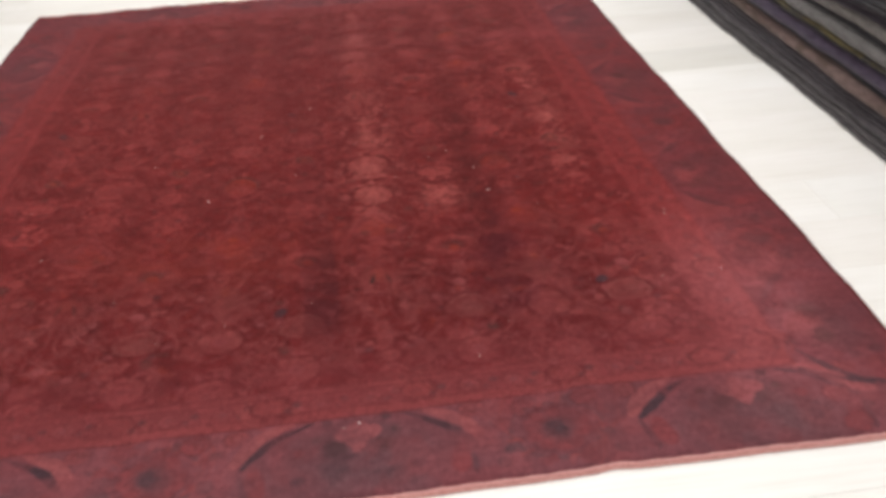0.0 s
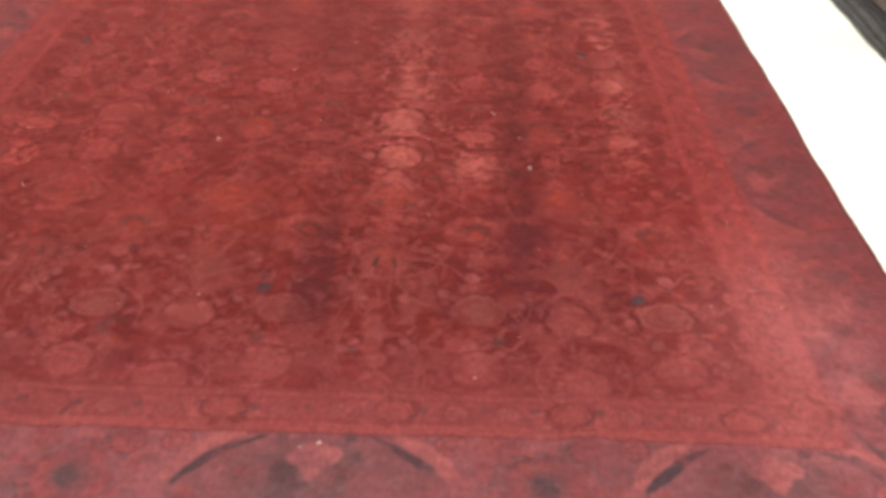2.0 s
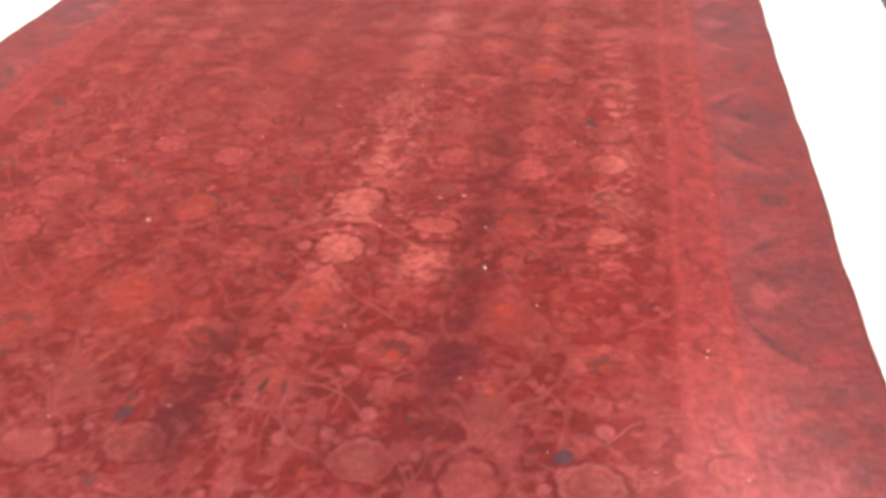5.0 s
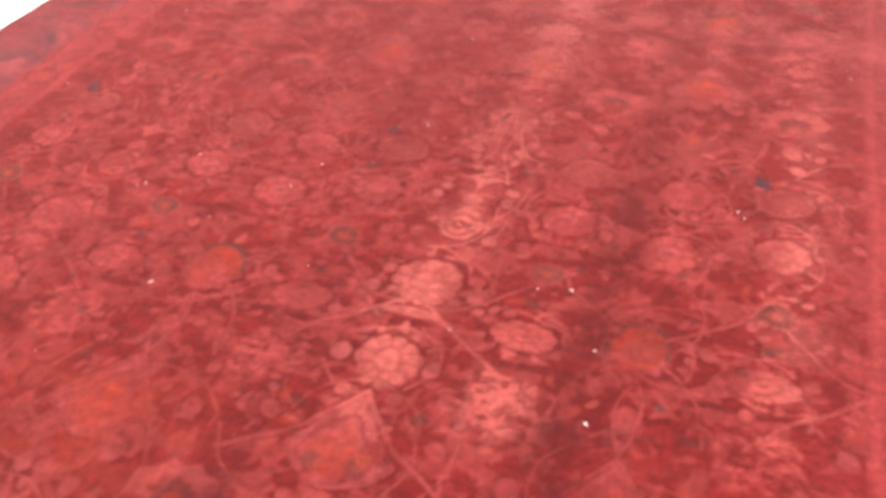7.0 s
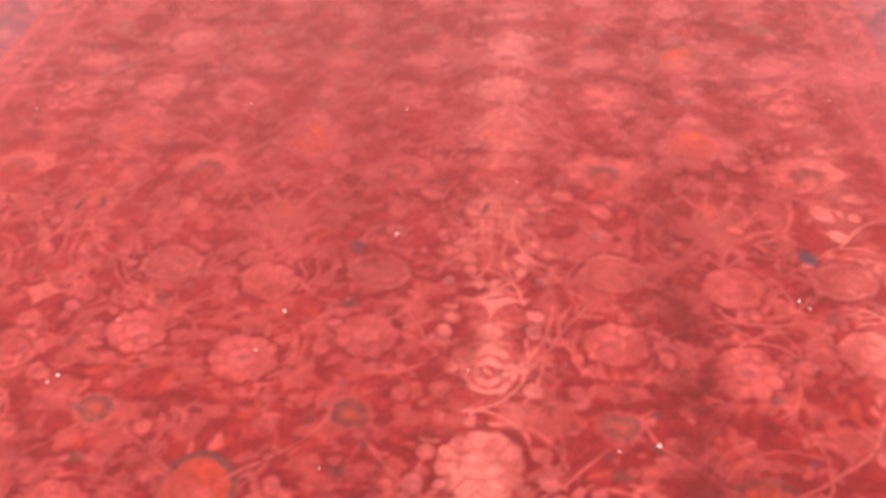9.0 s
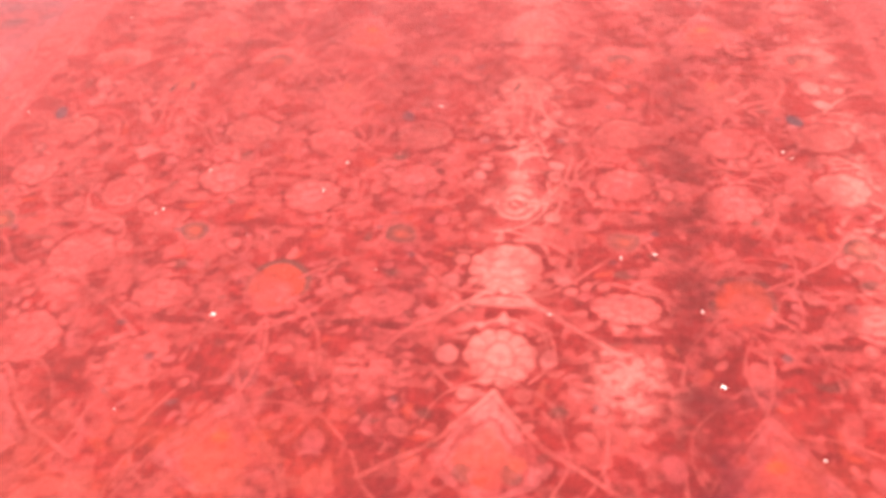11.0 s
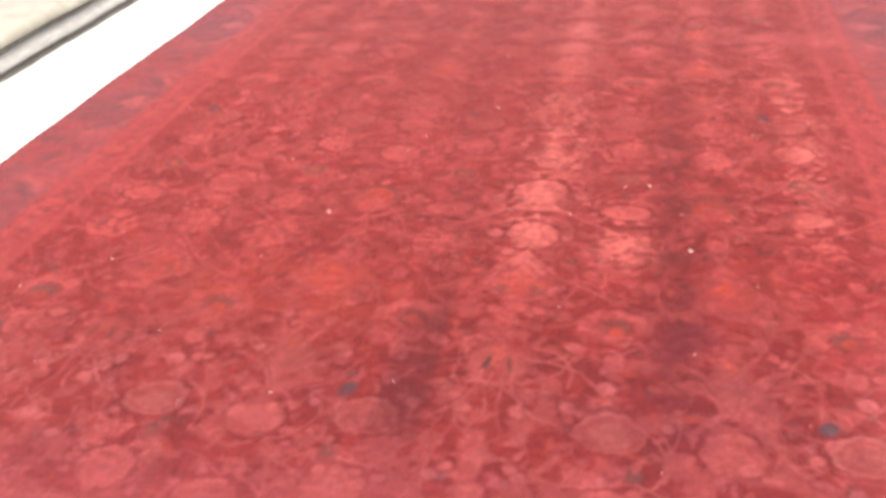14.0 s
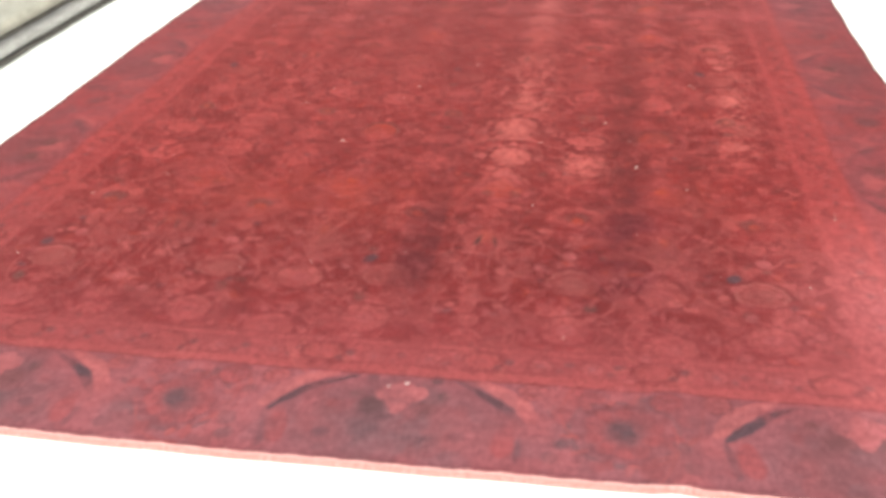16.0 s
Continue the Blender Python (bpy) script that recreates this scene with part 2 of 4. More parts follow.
def oval(cx, cy, r, centre=ORANGE, rim=GREEN, tilt=0.0):
    """A bud with a dark open rim round its upper half and a serrated pale foot."""
    at = near(cx, cy, r * 1.7)
    if at is None:
        return
    x, y = WX[at] - cx, WY[at] - cy
    c, s = math.cos(tilt), math.sin(tilt)
    x, y = c * x + s * y, -s * x + c * y
    d, a = np.hypot(x, y * 0.86), np.arctan2(y, x)
    teeth = r * (1.22 + 0.07 * np.cos(a * 14))
    lay(at, soft_in(d - teeth) * smooth(-0.6 * r, -0.1 * r, -y) * 0.5, PINK)
    lay(at, soft_in(d - 1.16 * r) * smooth(-0.9 * r, 0.1 * r, y) * 0.85, rim)
    lay(at, soft_in(d - 0.94 * r) * (0.55 + 0.5 * speck[at]), centre)
    lay(at, soft_in(np.hypot(x, y + 0.35 * r) - 0.55 * r, 0.012) * 0.7, PINK)


def ring_leaf(cx, cy, r, tilt=0.5):
    at = near(cx, cy, r * 1.6)
    if at is None:
        return
    x, y = WX[at] - cx, WY[at] - cy
    c, s = math.cos(tilt), math.sin(tilt)
    u, v = c * x + s * y, -s * x + c * y
    d = np.hypot(u, v * (1.15 + 0.3 * u / r))
    a = np.arctan2(v, u)
    lay(at, soft_in(d - r * (1.28 + 0.08 * np.cos(a * 11))) * 0.55, PINK)
    lay(at, soft_in(d - r) * 0.9, GREEN)
    lay(at, soft_in(d - 0.78 * r, 0.006) * 0.8, (0.090, 0.0165, 0.0125))
    lay(at, soft_in(d - 0.36 * r, 0.006) * 0.8, BRICK)


def arch(cx, cy, r, tone=PINK):
    """Pointed arches, one inside the other, with a pair of dark eyes."""
    at = near(cx, cy, r * 1.6)
    if at is None:
        return
    x, y = WX[at] - cx, WY[at] - cy
    d = np.hypot(x * 1.08, np.where(y > 0, y * 0.80, y * 1.15)) + 0.16 * r * (speck[at] - 0.5)
    for k, (size, colour) in enumerate(((1.12, DEEP), (1.0, tone), (0.74, RED), (0.60, tone), (0.30, RED))):
        lay(at, soft_in(d - size * r) * (0.8 if k else 0.5), colour)
    for side in (-1, 1):
        spot(cx + side * 0.36 * r, cy + 0.05 * r, 0.13 * r, 0.24 * r, GREEN, 0.85)


def diamond(cx, cy, rx, ry, tone=PINK):
    at = near(cx, cy, max(rx, ry) * 1.4)
    if at is None:
        return
    x, y = np.abs(WX[at] - cx) / rx, np.abs(WY[at] - cy) / ry
    d = np.sqrt(x) + np.sqrt(y)
    lay(at, soft_in((d - 1.12) * 0.03) * 0.85, tone)
    spot(cx, cy, rx * 0.25, ry * 0.4, BLUSH, 0.6)


def hook(cx, cy, r, tone=PINK, core=GREEN):
    """A half-open flower: a thick pale horseshoe round a dark heart."""
    at = near(cx, cy, r * 1.5)
    if at is None:
        return
    x, y = WX[at] - cx, WY[at] - cy
    d, a = np.hypot(x, y * 1.2), np.arctan2(y, x)
    lay(at, soft_in(np.abs(d - 0.85 * r) - 0.26 * r * (1 + 0.2 * np.cos(a * 9))) * (1 - 0.7 * soft_in(y + 0.25 * r)) * 1.0, tone)
    lay(at, soft_in(d - 0.5 * r) * 0.75, core)


def worn_block(cx, cy, rx, ry, tone=PINK, strength=0.5):
    at = near(cx, cy, max(rx, ry) * 1.35)
    if at is None:
        return
    x, y = (WX[at] - cx) / rx, (WY[at] - cy) / ry
    lay(at, soft_in(((x ** 4 + y ** 4) ** 0.25 - 1 + 0.25 * (speck[at] - 0.5)) * 0.06, 0.008) * strength * (0.15 + 2.2 * smooth(0.35, 0.75, fleck[at])), tone)


def vine(points, width=0.006, tone=PINK, strength=0.7):
    """A curved stem through a few points (Catmull-Rom)."""
    p = np.array(points, float)
    p = np.vstack((2 * p[0] - p[1], p, 2 * p[-1] - p[-2]))
    line = []
    for k in range(1, len(p) - 2):
        for t in np.linspace(0, 1, 7, endpoint=False):
            line.append(0.5 * (2 * p[k] + (p[k + 1] - p[k - 1]) * t + (2 * p[k - 1] - 5 * p[k] + 4 * p[k + 1] - p[k + 2]) * t * t
                               + (3 * p[k] - p[k - 1] - 3 * p[k + 1] + p[k + 2]) * t ** 3))
    line = np.array(line + [p[-2]])
    mid = (line.min(0) + line.max(0)) / 2
    at = near(mid[0], mid[1], (line.max(0) - line.min(0)).max() / 2 + 2 * width)
    if at is None:
        return
    x, y = WX[at], WY[at]
    best = np.full(x.shape, 9.0)
    for (ax, ay), (bx, by) in zip(line[:-1], line[1:]):
        dx, dy = bx - ax, by - ay
        k = np.clip(((x - ax) * dx + (y - ay) * dy) / (dx * dx + dy * dy + 1e-9), 0, 1)
        best = np.minimum(best, np.hypot(x - ax - k * dx, y - ay - k * dy))
    lay(at, soft_in(best - width / 2, 0.0025) * strength, tone)


def leaf(x0, y0, x1, y1, width, bend, tone=NAVY, strength=0.8):
    """A curved blade from one tip to the other."""
    mid = ((x0 + x1) / 2, (y0 + y1) / 2)
    long = math.hypot(x1 - x0, y1 - y0)
    at = near(*mid, long * 0.75 + width)
    if at is None:
        return
    c, s = (x1 - x0) / long, (y1 - y0) / long
    x, y = WX[at] - mid[0], WY[at] - mid[1]
    u, v = (c * x + s * y) / (long / 2), -s * x + c * y
    v = v - bend * (1 - u * u)
    body = width * np.sqrt(np.clip(1 - u * u, 0, 1)) * (1 - 0.35 * u)
    lay(at, soft_in(np.abs(v) - body) * (np.abs(u) < 1) * strength, tone)


speck, streak, fleck = grain(0.02, 21), grain(0.012, 22, 9.0), grain(0.011, 81, 1.5)

# ground of the field: uneven dye, darker pools between the flowers
shade = grain(0.34, 1)
dye *= (0.86 + 0.28 * shade)[..., None]
dye += (np.array(DEEP) - dye) * (smooth(0.44, 0.62, grain(0.050, 2, 1.3)) * 0.44)[..., None]
dye += (np.array(PINK) - dye) * (smooth(0.50, 0.62, grain(0.034, 3, 1.1)) * 0.50)[..., None]


def scatter(count, tones, lengths, widths, strength, x1, y0, y1):
    """Small curved leaves of the scrolling ground."""
    for _ in range(count):
        x, y = rng.uniform(-x1, x1), rng.uniform(y0, y1)
        long, a = rng.uniform(*lengths), rng.uniform(0, 2 * math.pi)
        leaf(x, y, x + long * math.cos(a), y + long * math.sin(a), rng.uniform(*widths), rng.uniform(-0.28, 0.28) * long,
             tones[rng.randint(len(tones))], strength)


scatter(950, (DEEP, DEEP, DEEP, GREEN), (0.025, 0.075), (0.004, 0.010), 0.44, 0.99, 0.36, 3.3)
scatter(1500, (PINK, PINK, ROSE, BLUSH, ORANGE), (0.020, 0.060), (0.0035, 0.0085), 0.62, 0.99, 0.36, 3.3)

PX, PY = 0.84, 1.335
FX, F0, F1 = 0.99, 0.365, 3.295           # the field's half width and its ends


def inside_field(x, y):
    return abs(x) < FX + 0.01 and F0 - 0.01 < y < F1 + 0.01


def bud(x, y, r, tone=PINK, turn=0.0, long=1.35):
    """A small round bud on a dark halo."""
    spot(x, y, r * 1.3 + 0.004, r * long * 1.3 + 0.003, DEEP, 0.40, turn, 0.006)
    spot(x, y, r, r * long, tone, 0.85, turn, 0.003)


def flame(x, y, size, turn, tone):
    """Blades that spread upwards from one foot."""
    for k, (a, long) in enumerate(((-0.95, 0.72), (0.95, 0.72), (-0.62, 0.95), (0.62, 0.95), (-0.30, 1.1), (0.30, 1.1), (0.0, 1.0))):
        a += turn
        leaf(x, y, x + size * long * math.sin(a), y + size * long * math.cos(a), size * 0.062, size * 0.10 * (-1 if a < turn else 1), DEEP, 0.35)
        leaf(x, y, x + size * long * math.sin(a), y + size * long * math.cos(a), size * 0.042, size * 0.10 * (-1 if a < turn else 1), tone, 0.85)


def palmette(x, y, rx, ry, tone, heart, teeth=11):
    """A toothed half-round blossom with a foot, lighter at its rim."""
    at = near(x, y, max(rx, ry) * 1.5)
    if at is None:
        return
    u, v = (WX[at] - x) / rx, (WY[at] - y) / ry
    a = np.arctan2(v, u)
    d = np.hypot(u, v * np.where(v < 0, 1.5, 1.0)) / (1 + 0.10 * np.abs(np.cos(a * teeth / 2)))
    size = min(rx, ry)
    lay(at, soft_in((d - 1.18) * size, 0.006) * 0.45, DEEP)
    lay(at, soft_in((d - 1.0) * size) * 0.72, tone)
    lay(at, soft_in((np.abs(d - 0.72) - 0.05) * size, 0.003) * 0.55, RED)
    lay(at, soft_in((d - 0.5) * size, 0.010) * 0.6, heart)
    lay(at, soft_in((np.abs(d - 0.95) - 0.05) * size, 0.003) * 0.18, PALE)
    wreath(x, y, rx * 1.15, ry * 1.15)


def kite(x, y, rx, up, down, tone, heart):
    """A pointed blossom, apex upwards, with a blotchy inner field."""
    at = near(x, y, max(rx, up, down) * 1.2)
    if at is None:
        return
    wreath(x, y - 0.2 * down, rx * 0.95, down * 1.2)
    u, v = np.abs(WX[at] - x) / rx, WY[at] - y
    d = u + np.where(v > 0, v / up, (v / down) ** 2) + 0.30 * (speck[at] - 0.5)
    lay(at, soft_in((d - 1.12) * rx, 0.010) * 0.40, DEEP)
    lay(at, soft_in((d - 1.0) * rx) * (0.35 + 0.8 * speck[at]), tone)
    lay(at, soft_in((np.abs(d - 0.70) - 0.05) * rx, 0.004) * 0.55, RED)
    lay(at, soft_in((d - 0.55) * rx, 0.008) * (0.2 + 0.9 * speck[at]), heart)


def bell(x, y, r, tone=PINK):
    """An arched flower with a pair of long dark eyes and two feet."""
    at = near(x, y, r * 1.6)
    if at is None:
        return
    u, v = WX[at] - x, WY[at] - y
    d = np.hypot(u, np.where(v > 0, v * 1.05, v * 0.85))
    lay(at, soft_in(d - 1.15 * r, 0.006) * 0.45, DEEP)
    lay(at, soft_in(d - r, 0.010) * (0.30 + 0.6 * speck[at]), tone)
    lay(at, soft_in(np.hypot(u, v - 0.35 * r) - 0.45 * r, 0.012) * 0.5, BRICK)
    lay(at, soft_in(np.hypot(u, v + 0.55 * r) - 0.40 * r, 0.010) * 0.7, RED)
    for s in (-1, 1):
        spot(x + s * 0.37 * r, y, 0.085 * r, 0.42 * r, (0.026, 0.0095, 0.0085), 1.3, s * 0.22)


def stem(pts, width=0.0065, tone=PINK, strength=0.85, leaves=0.0):
    """A stem on a thin dark edge; with leaves, small blades stand off it in pairs at that spacing."""
    mid = pts[len(pts) // 2]
    if not inside_field(*mid):
        return
    vine(pts, width + 0.007, DEEP, 0.30)
    vine(pts, width, tone, strength)
    if leaves:
        for (ax, ay), (bx, by) in zip(pts[:-1], pts[1:]):
            long = math.hypot(bx - ax, by - ay)
            for k in range(max(1, int(long / leaves))):
                f = (k + 0.5) / max(1, int(long / leaves))
                x, y, a = ax + (bx - ax) * f, ay + (by - ay) * f, math.atan2(by - ay, bx - ax)
                for s in (-1, 1):
                    r = rng.uniform(0.018, 0.030)
                    leaf(x, y, x + r * math.cos(a + s * 0.85), y + r * math.sin(a + s * 0.85), 0.0048, s * 0.003, (PINK, BLUSH, ROSE)[rng.randint(3)], 0.8)


def repeat(ox, oy):
    """One repeat of the field: two flowering axes, the columns between them, and the stems that tie them together."""
    def one(shape, u, v, *rest):
        x, y = ox + u + rng.normal(0, 0.003), oy + v + rng.normal(0, 0.004)
        if inside_field(x, y):
            shape(x, y, *rest)

    def both(shape, u, v, *rest):
        for s in (1, -1):
            one(shape, s * u, v, *rest)

    def stems(pts, *rest):
        for s in (1, -1):
            stem([(ox + s * a, oy + b) for a, b in pts], *rest)

    # the first axis
    one(wreath, 0, 0.80, 0.068, 0.060)
    one(bell, 0, 0.80, 0.060)
    for s, v, a in ((0.062, 0.70, 0.5), (0.045, 0.655, 0.9)):
        both(bud, s, v, 0.014, PINK, a)
    one(kite, 0, 1.075, 0.095, 0.135, 0.070, BLUSH, ORANGE)
    both(spot, 0.035, 1.055, 0.017, 0.017, GREEN, 0.55)
    one(spot, 0.05, 1.07, 0.013, 0.013, BRICK, 0.9)
    one(spot, 0, 0.985, 0.035, 0.018, PINK, 0.65)
    both(bud, 0.045, 0.975, 0.013, PINK, 1.2)
    one(rosette, 0, 1.285, 0.062, 11, PINK, RED, PINK, 1.0, 0.95, ROSE)
    both(bud, 0.085, 1.285, 0.016, BLUSH)
    one(rosette, 0, 1.511, 0.066, 12, PINK, RED, BLUSH, 1.0, 1.0, ROSE)
    one(spot, 0, 1.415, 0.055, 0.014, PINK, 0.7)
    both(bud, 0.085, 1.535, 0.013, PINK, 0.8)
    one(arch, 0, 1.70, 0.050)
    both(bud, 0.075, 1.665, 0.014, PINK, 0.5)
    one(wreath, 0, 1.80, 0.060, 0.090)
    one(diamond, 0, 1.867, 0.064, 0.042, PINK)
    both(bud, 0.075, 1.83, 0.012, BLUSH, 1.0)
    one(spot, 0, 1.79, 0.022, 0.020, PINK, 0.7)

    # the second axis
    one(wreath, 0.42, 1.440, 0.070, 0.070)
    one(oval, 0.42, 1.440, 0.052)
    both(bud, 0.31, 1.46, 0.013, PINK, 0.4)
    one(rosette, 0.42, 1.715, 0.058, 9, PINK, RED, BLUSH, 0.98, 0.95, GREEN)
    one(rosette, 0.42, 1.92, 0.055, 6, PINK, RED, ROSE, 0.95, 0.85, ROSE)
    one(wreath, 0.42, 2.12, 0.085, 0.080)
    one(flame, 0.42, 2.015, 0.20, 0.0, PINK)
    one(spot, 0.42, 2.115, 0.040, 0.062, (0.115, 0.0165, 0.0150), 0.75)
    one(spot, 0.42, 2.150, 0.012, 0.022, BRICK, 0.7)
    one(kite, 0.42, 1.055, 0.100, 0.130, 0.075, BLUSH, ORANGE)
    one(spot, 0.42, 1.095, 0.014, 0.011, (0.24, 0.030, 0.006), 0.95)
    both(spot, 0.365, 1.105, 0.017, 0.012, ORANGE, 0.7)
    both(bud, 0.35, 0.985, 0.022, PINK, 0.5)
    both(bud, 0.365, 0.905, 0.015, BLUSH, 0.2)
    one(bud, 0.42, 1.27, 0.020, PINK)
    one(spot, 0.42, 1.225, 0.028, 0.030, SLATE, 0.35)

    # columns between
    for s in (1, -1):
        one(ring_leaf, s * 0.21, 1.597, 0.032, 0.6 * s)
        one(hook, s * 0.208, 2.270, 0.068, PINK, (0.056, 0.0150, 0.0135))
    both(rosette, 0.21, 1.412, 0.060, 10, PINK, RED, PINK, 0.62, 0.95)
    both(spot, 0.235, 1.345, 0.085, 0.010, DEEP, 0.75)
    both(worn_block, 0.21, 1.25, 0.064, 0.062, PINK, 0.62)
    both(rosette, 0.215, 1.775, 0.053, 9, PINK, RED, BLUSH, 0.95, 0.9, ROSE)
    both(palmette, 0.215, 1.945, 0.056, 0.056, (0.150, 0.024, 0.022), (0.118, 0.0190, 0.0175))
    both(spot, 0.208, 2.255, 0.017, 0.018, ORANGE, 0.8)
    both(bud, 0.255, 1.855, 0.014, GREEN, 0.4)
    both(spot, 0.21, 1.495, 0.018, 0.012, GREEN, 0.7)
    both(bud, 0.205, 2.145, 0.020, PINK, 0.3)
    both(bud, 0.20, 2.07, 0.016, BLUSH, 0.9)
    both(bud, 0.135, 2.19, 0.017, PINK, 1.1)
    both(bud, 0.27, 1.09, 0.018, ROSE, 0.4)
    both(bud, 0.15, 1.12, 0.015, PINK, 0.8)

    # stems
    stems([(0.0, 1.47), (0.06, 1.42), (0.165, 1.335), (0.20, 1.30)], 0.010, PINK, 0.95)
    stems([(0.02, 1.44), (0.09, 1.455), (0.155, 1.516), (0.19, 1.555)], 0.006, PINK, 0.8)
    stems([(0.42, 1.43), (0.355, 1.39), (0.315, 1.33), (0.30, 1.25)], 0.006, PINK, 0.75, 0.05)
    stems([(0.385, 1.47), (0.33, 1.51), (0.27, 1.56), (0.245, 1.60)], 0.006, PINK, 0.8)
    stems([(0.42, 1.36), (0.40, 1.30), (0.405, 1.24), (0.42, 1.19)], 0.006, PINK, 0.8)
    stems([(0.37, 1.62), (0.335, 1.565), (0.33, 1.50), (0.36, 1.45)], 0.0055, PINK, 0.7, 0.045)
    stems([(0.42, 0.67), (0.375, 0.755), (0.29, 0.885), (0.28, 0.955), (0.325, 1.06), (0.42, 1.185)], 0.0075, PINK, 0.62)   # an ogive round the fan
    stems([(0.29, 0.90), (0.24, 0.86), (0.20, 0.83), (0.15, 0.815)], 0.006, PINK, 0.75, 0.05)
    stems([(0.0, 1.215), (0.035, 1.165), (0.09, 1.10), (0.15, 1.06), (0.19, 1.035)], 0.009, PINK, 0.9)
    stems([(0.0, 1.24), (0.05, 1.225), (0.09, 1.19), (0.11, 1.145)], 0.006, PINK, 0.7)
    stems([(0.03, 0.775), (0.035, 0.71), (0.075, 0.65), (0.13, 0.62)], 0.0075, PINK, 0.85, 0.05)
    stems([(0.01, 0.77), (0.015, 0.71), (0.01, 0.65), (0.03, 0.60)], 0.006, PINK, 0.7)
    stems([(0.04, 0.82), (0.10, 0.80), (0.15, 0.77), (0.20, 0.71)], 0.0065, PINK, 0.8)
    stems([(0.0, 1.90), (0.05, 1.95), (0.045, 2.02), (0.0, 2.075)], 0.006, PINK, 0.75)
    stems([(0.02, 1.70), (0.08, 1.73), (0.13, 1.81), (0.17, 1.88)], 0.0055, PINK, 0.7, 0.05)
    stems([(0.42, 1.98), (0.36, 2.02), (0.30, 1.99), (0.25, 1.96)], 0.0055, PINK, 0.7, 0.05)
    stems([(0.42, 1.78), (0.35, 1.82), (0.29, 1.80), (0.25, 1.77)], 0.0055, PINK, 0.6)

    # loose buds and dark knots of the ground
    for _ in range(46):
        u, v, r = rng.uniform(0.03, 0.40), rng.uniform(0.70, 2.03), rng.uniform(0.006, 0.0145)
        both(bud, u, v, r, (PINK, BLUSH, ROSE, PINK)[rng.randint(4)], rng.uniform(-0.9, 0.9), rng.uniform(0.6, 1.5))
    for _ in range(16):
        u, v, r = rng.uniform(0.03, 0.40), rng.uniform(0.70, 2.03), rng.uniform(0.006, 0.013)
        both(spot, u, v, r, r * rng.uniform(0.6, 1.1), (GREEN, SLATE, DEEP, NAVY)[rng.randint(4)], 0.6, rng.uniform(-0.7, 0.7))
    # repairs: small square navy knots
    for v in (0.679, 2.020):
        one(spot, -0.267, v, 0.0135, 0.0165, NAVY, 1.1, 0.1)


for ky in (-1, 0, 1):
    for kx in (-2, -1, 0, 1):
        repeat(0.21 + kx * PX, ky * PY)
scatter(520, (PINK, BLUSH, ROSE, DEEP), (0.016, 0.045), (0.0020, 0.0045), 0.70, 0.99, 0.36, 3.3)

# borders
edge_x, edge_y = RUG_W / 2 - np.abs(GX), np.minimum(GY, RUG_L - GY)
side = edge_x / 0.386 < edge_y / 0.365                 # nearer to a long side than to an end
depth = np.where(side, edge_x * 0.365 / 0.386, edge_y)  # distance in from the rim, mitred at the corners
wob = 0.006 * (grain(0.06, 31) - 0.5)
depth = depth + wob
inside = smooth(0.362, 0.368, depth)
guard = smooth(0.240, 0.250, depth) * (1 - inside)
outer = 1 - smooth(0.240, 0.250, depth)
soft_shade = grain(0.16, 35)
dye += (np.array(ROSE) * (0.84 + 0.32 * shade)[..., None] - dye) * (guard * (0.72 + 0.25 * soft_shade) * np.where(side, 0.75, 1.0))[..., None]
sides = smooth(-0.05, 0.10, edge_y - edge_x)[..., None]   # the long sides kept more red than the ends
rim_tone = np.array(MAUVE) * (1 - sides) + np.array((0.116, 0.0220, 0.0265)) * sides
dye += (rim_tone * (0.80 + 0.40 * grain(0.10, 33))[..., None] - dye) * (outer * 0.96)[..., None]
for at_depth, half, amount in ((0.262, 0.012, 0.55), (0.350, 0.009, 0.45)):
    dye += (np.array((0.185, 0.0250, 0.0240)) - dye) * (soft_in(np.abs(depth - at_depth) - half, 0.008) * amount * (0.4 + 0.8 * soft_shade))[..., None]


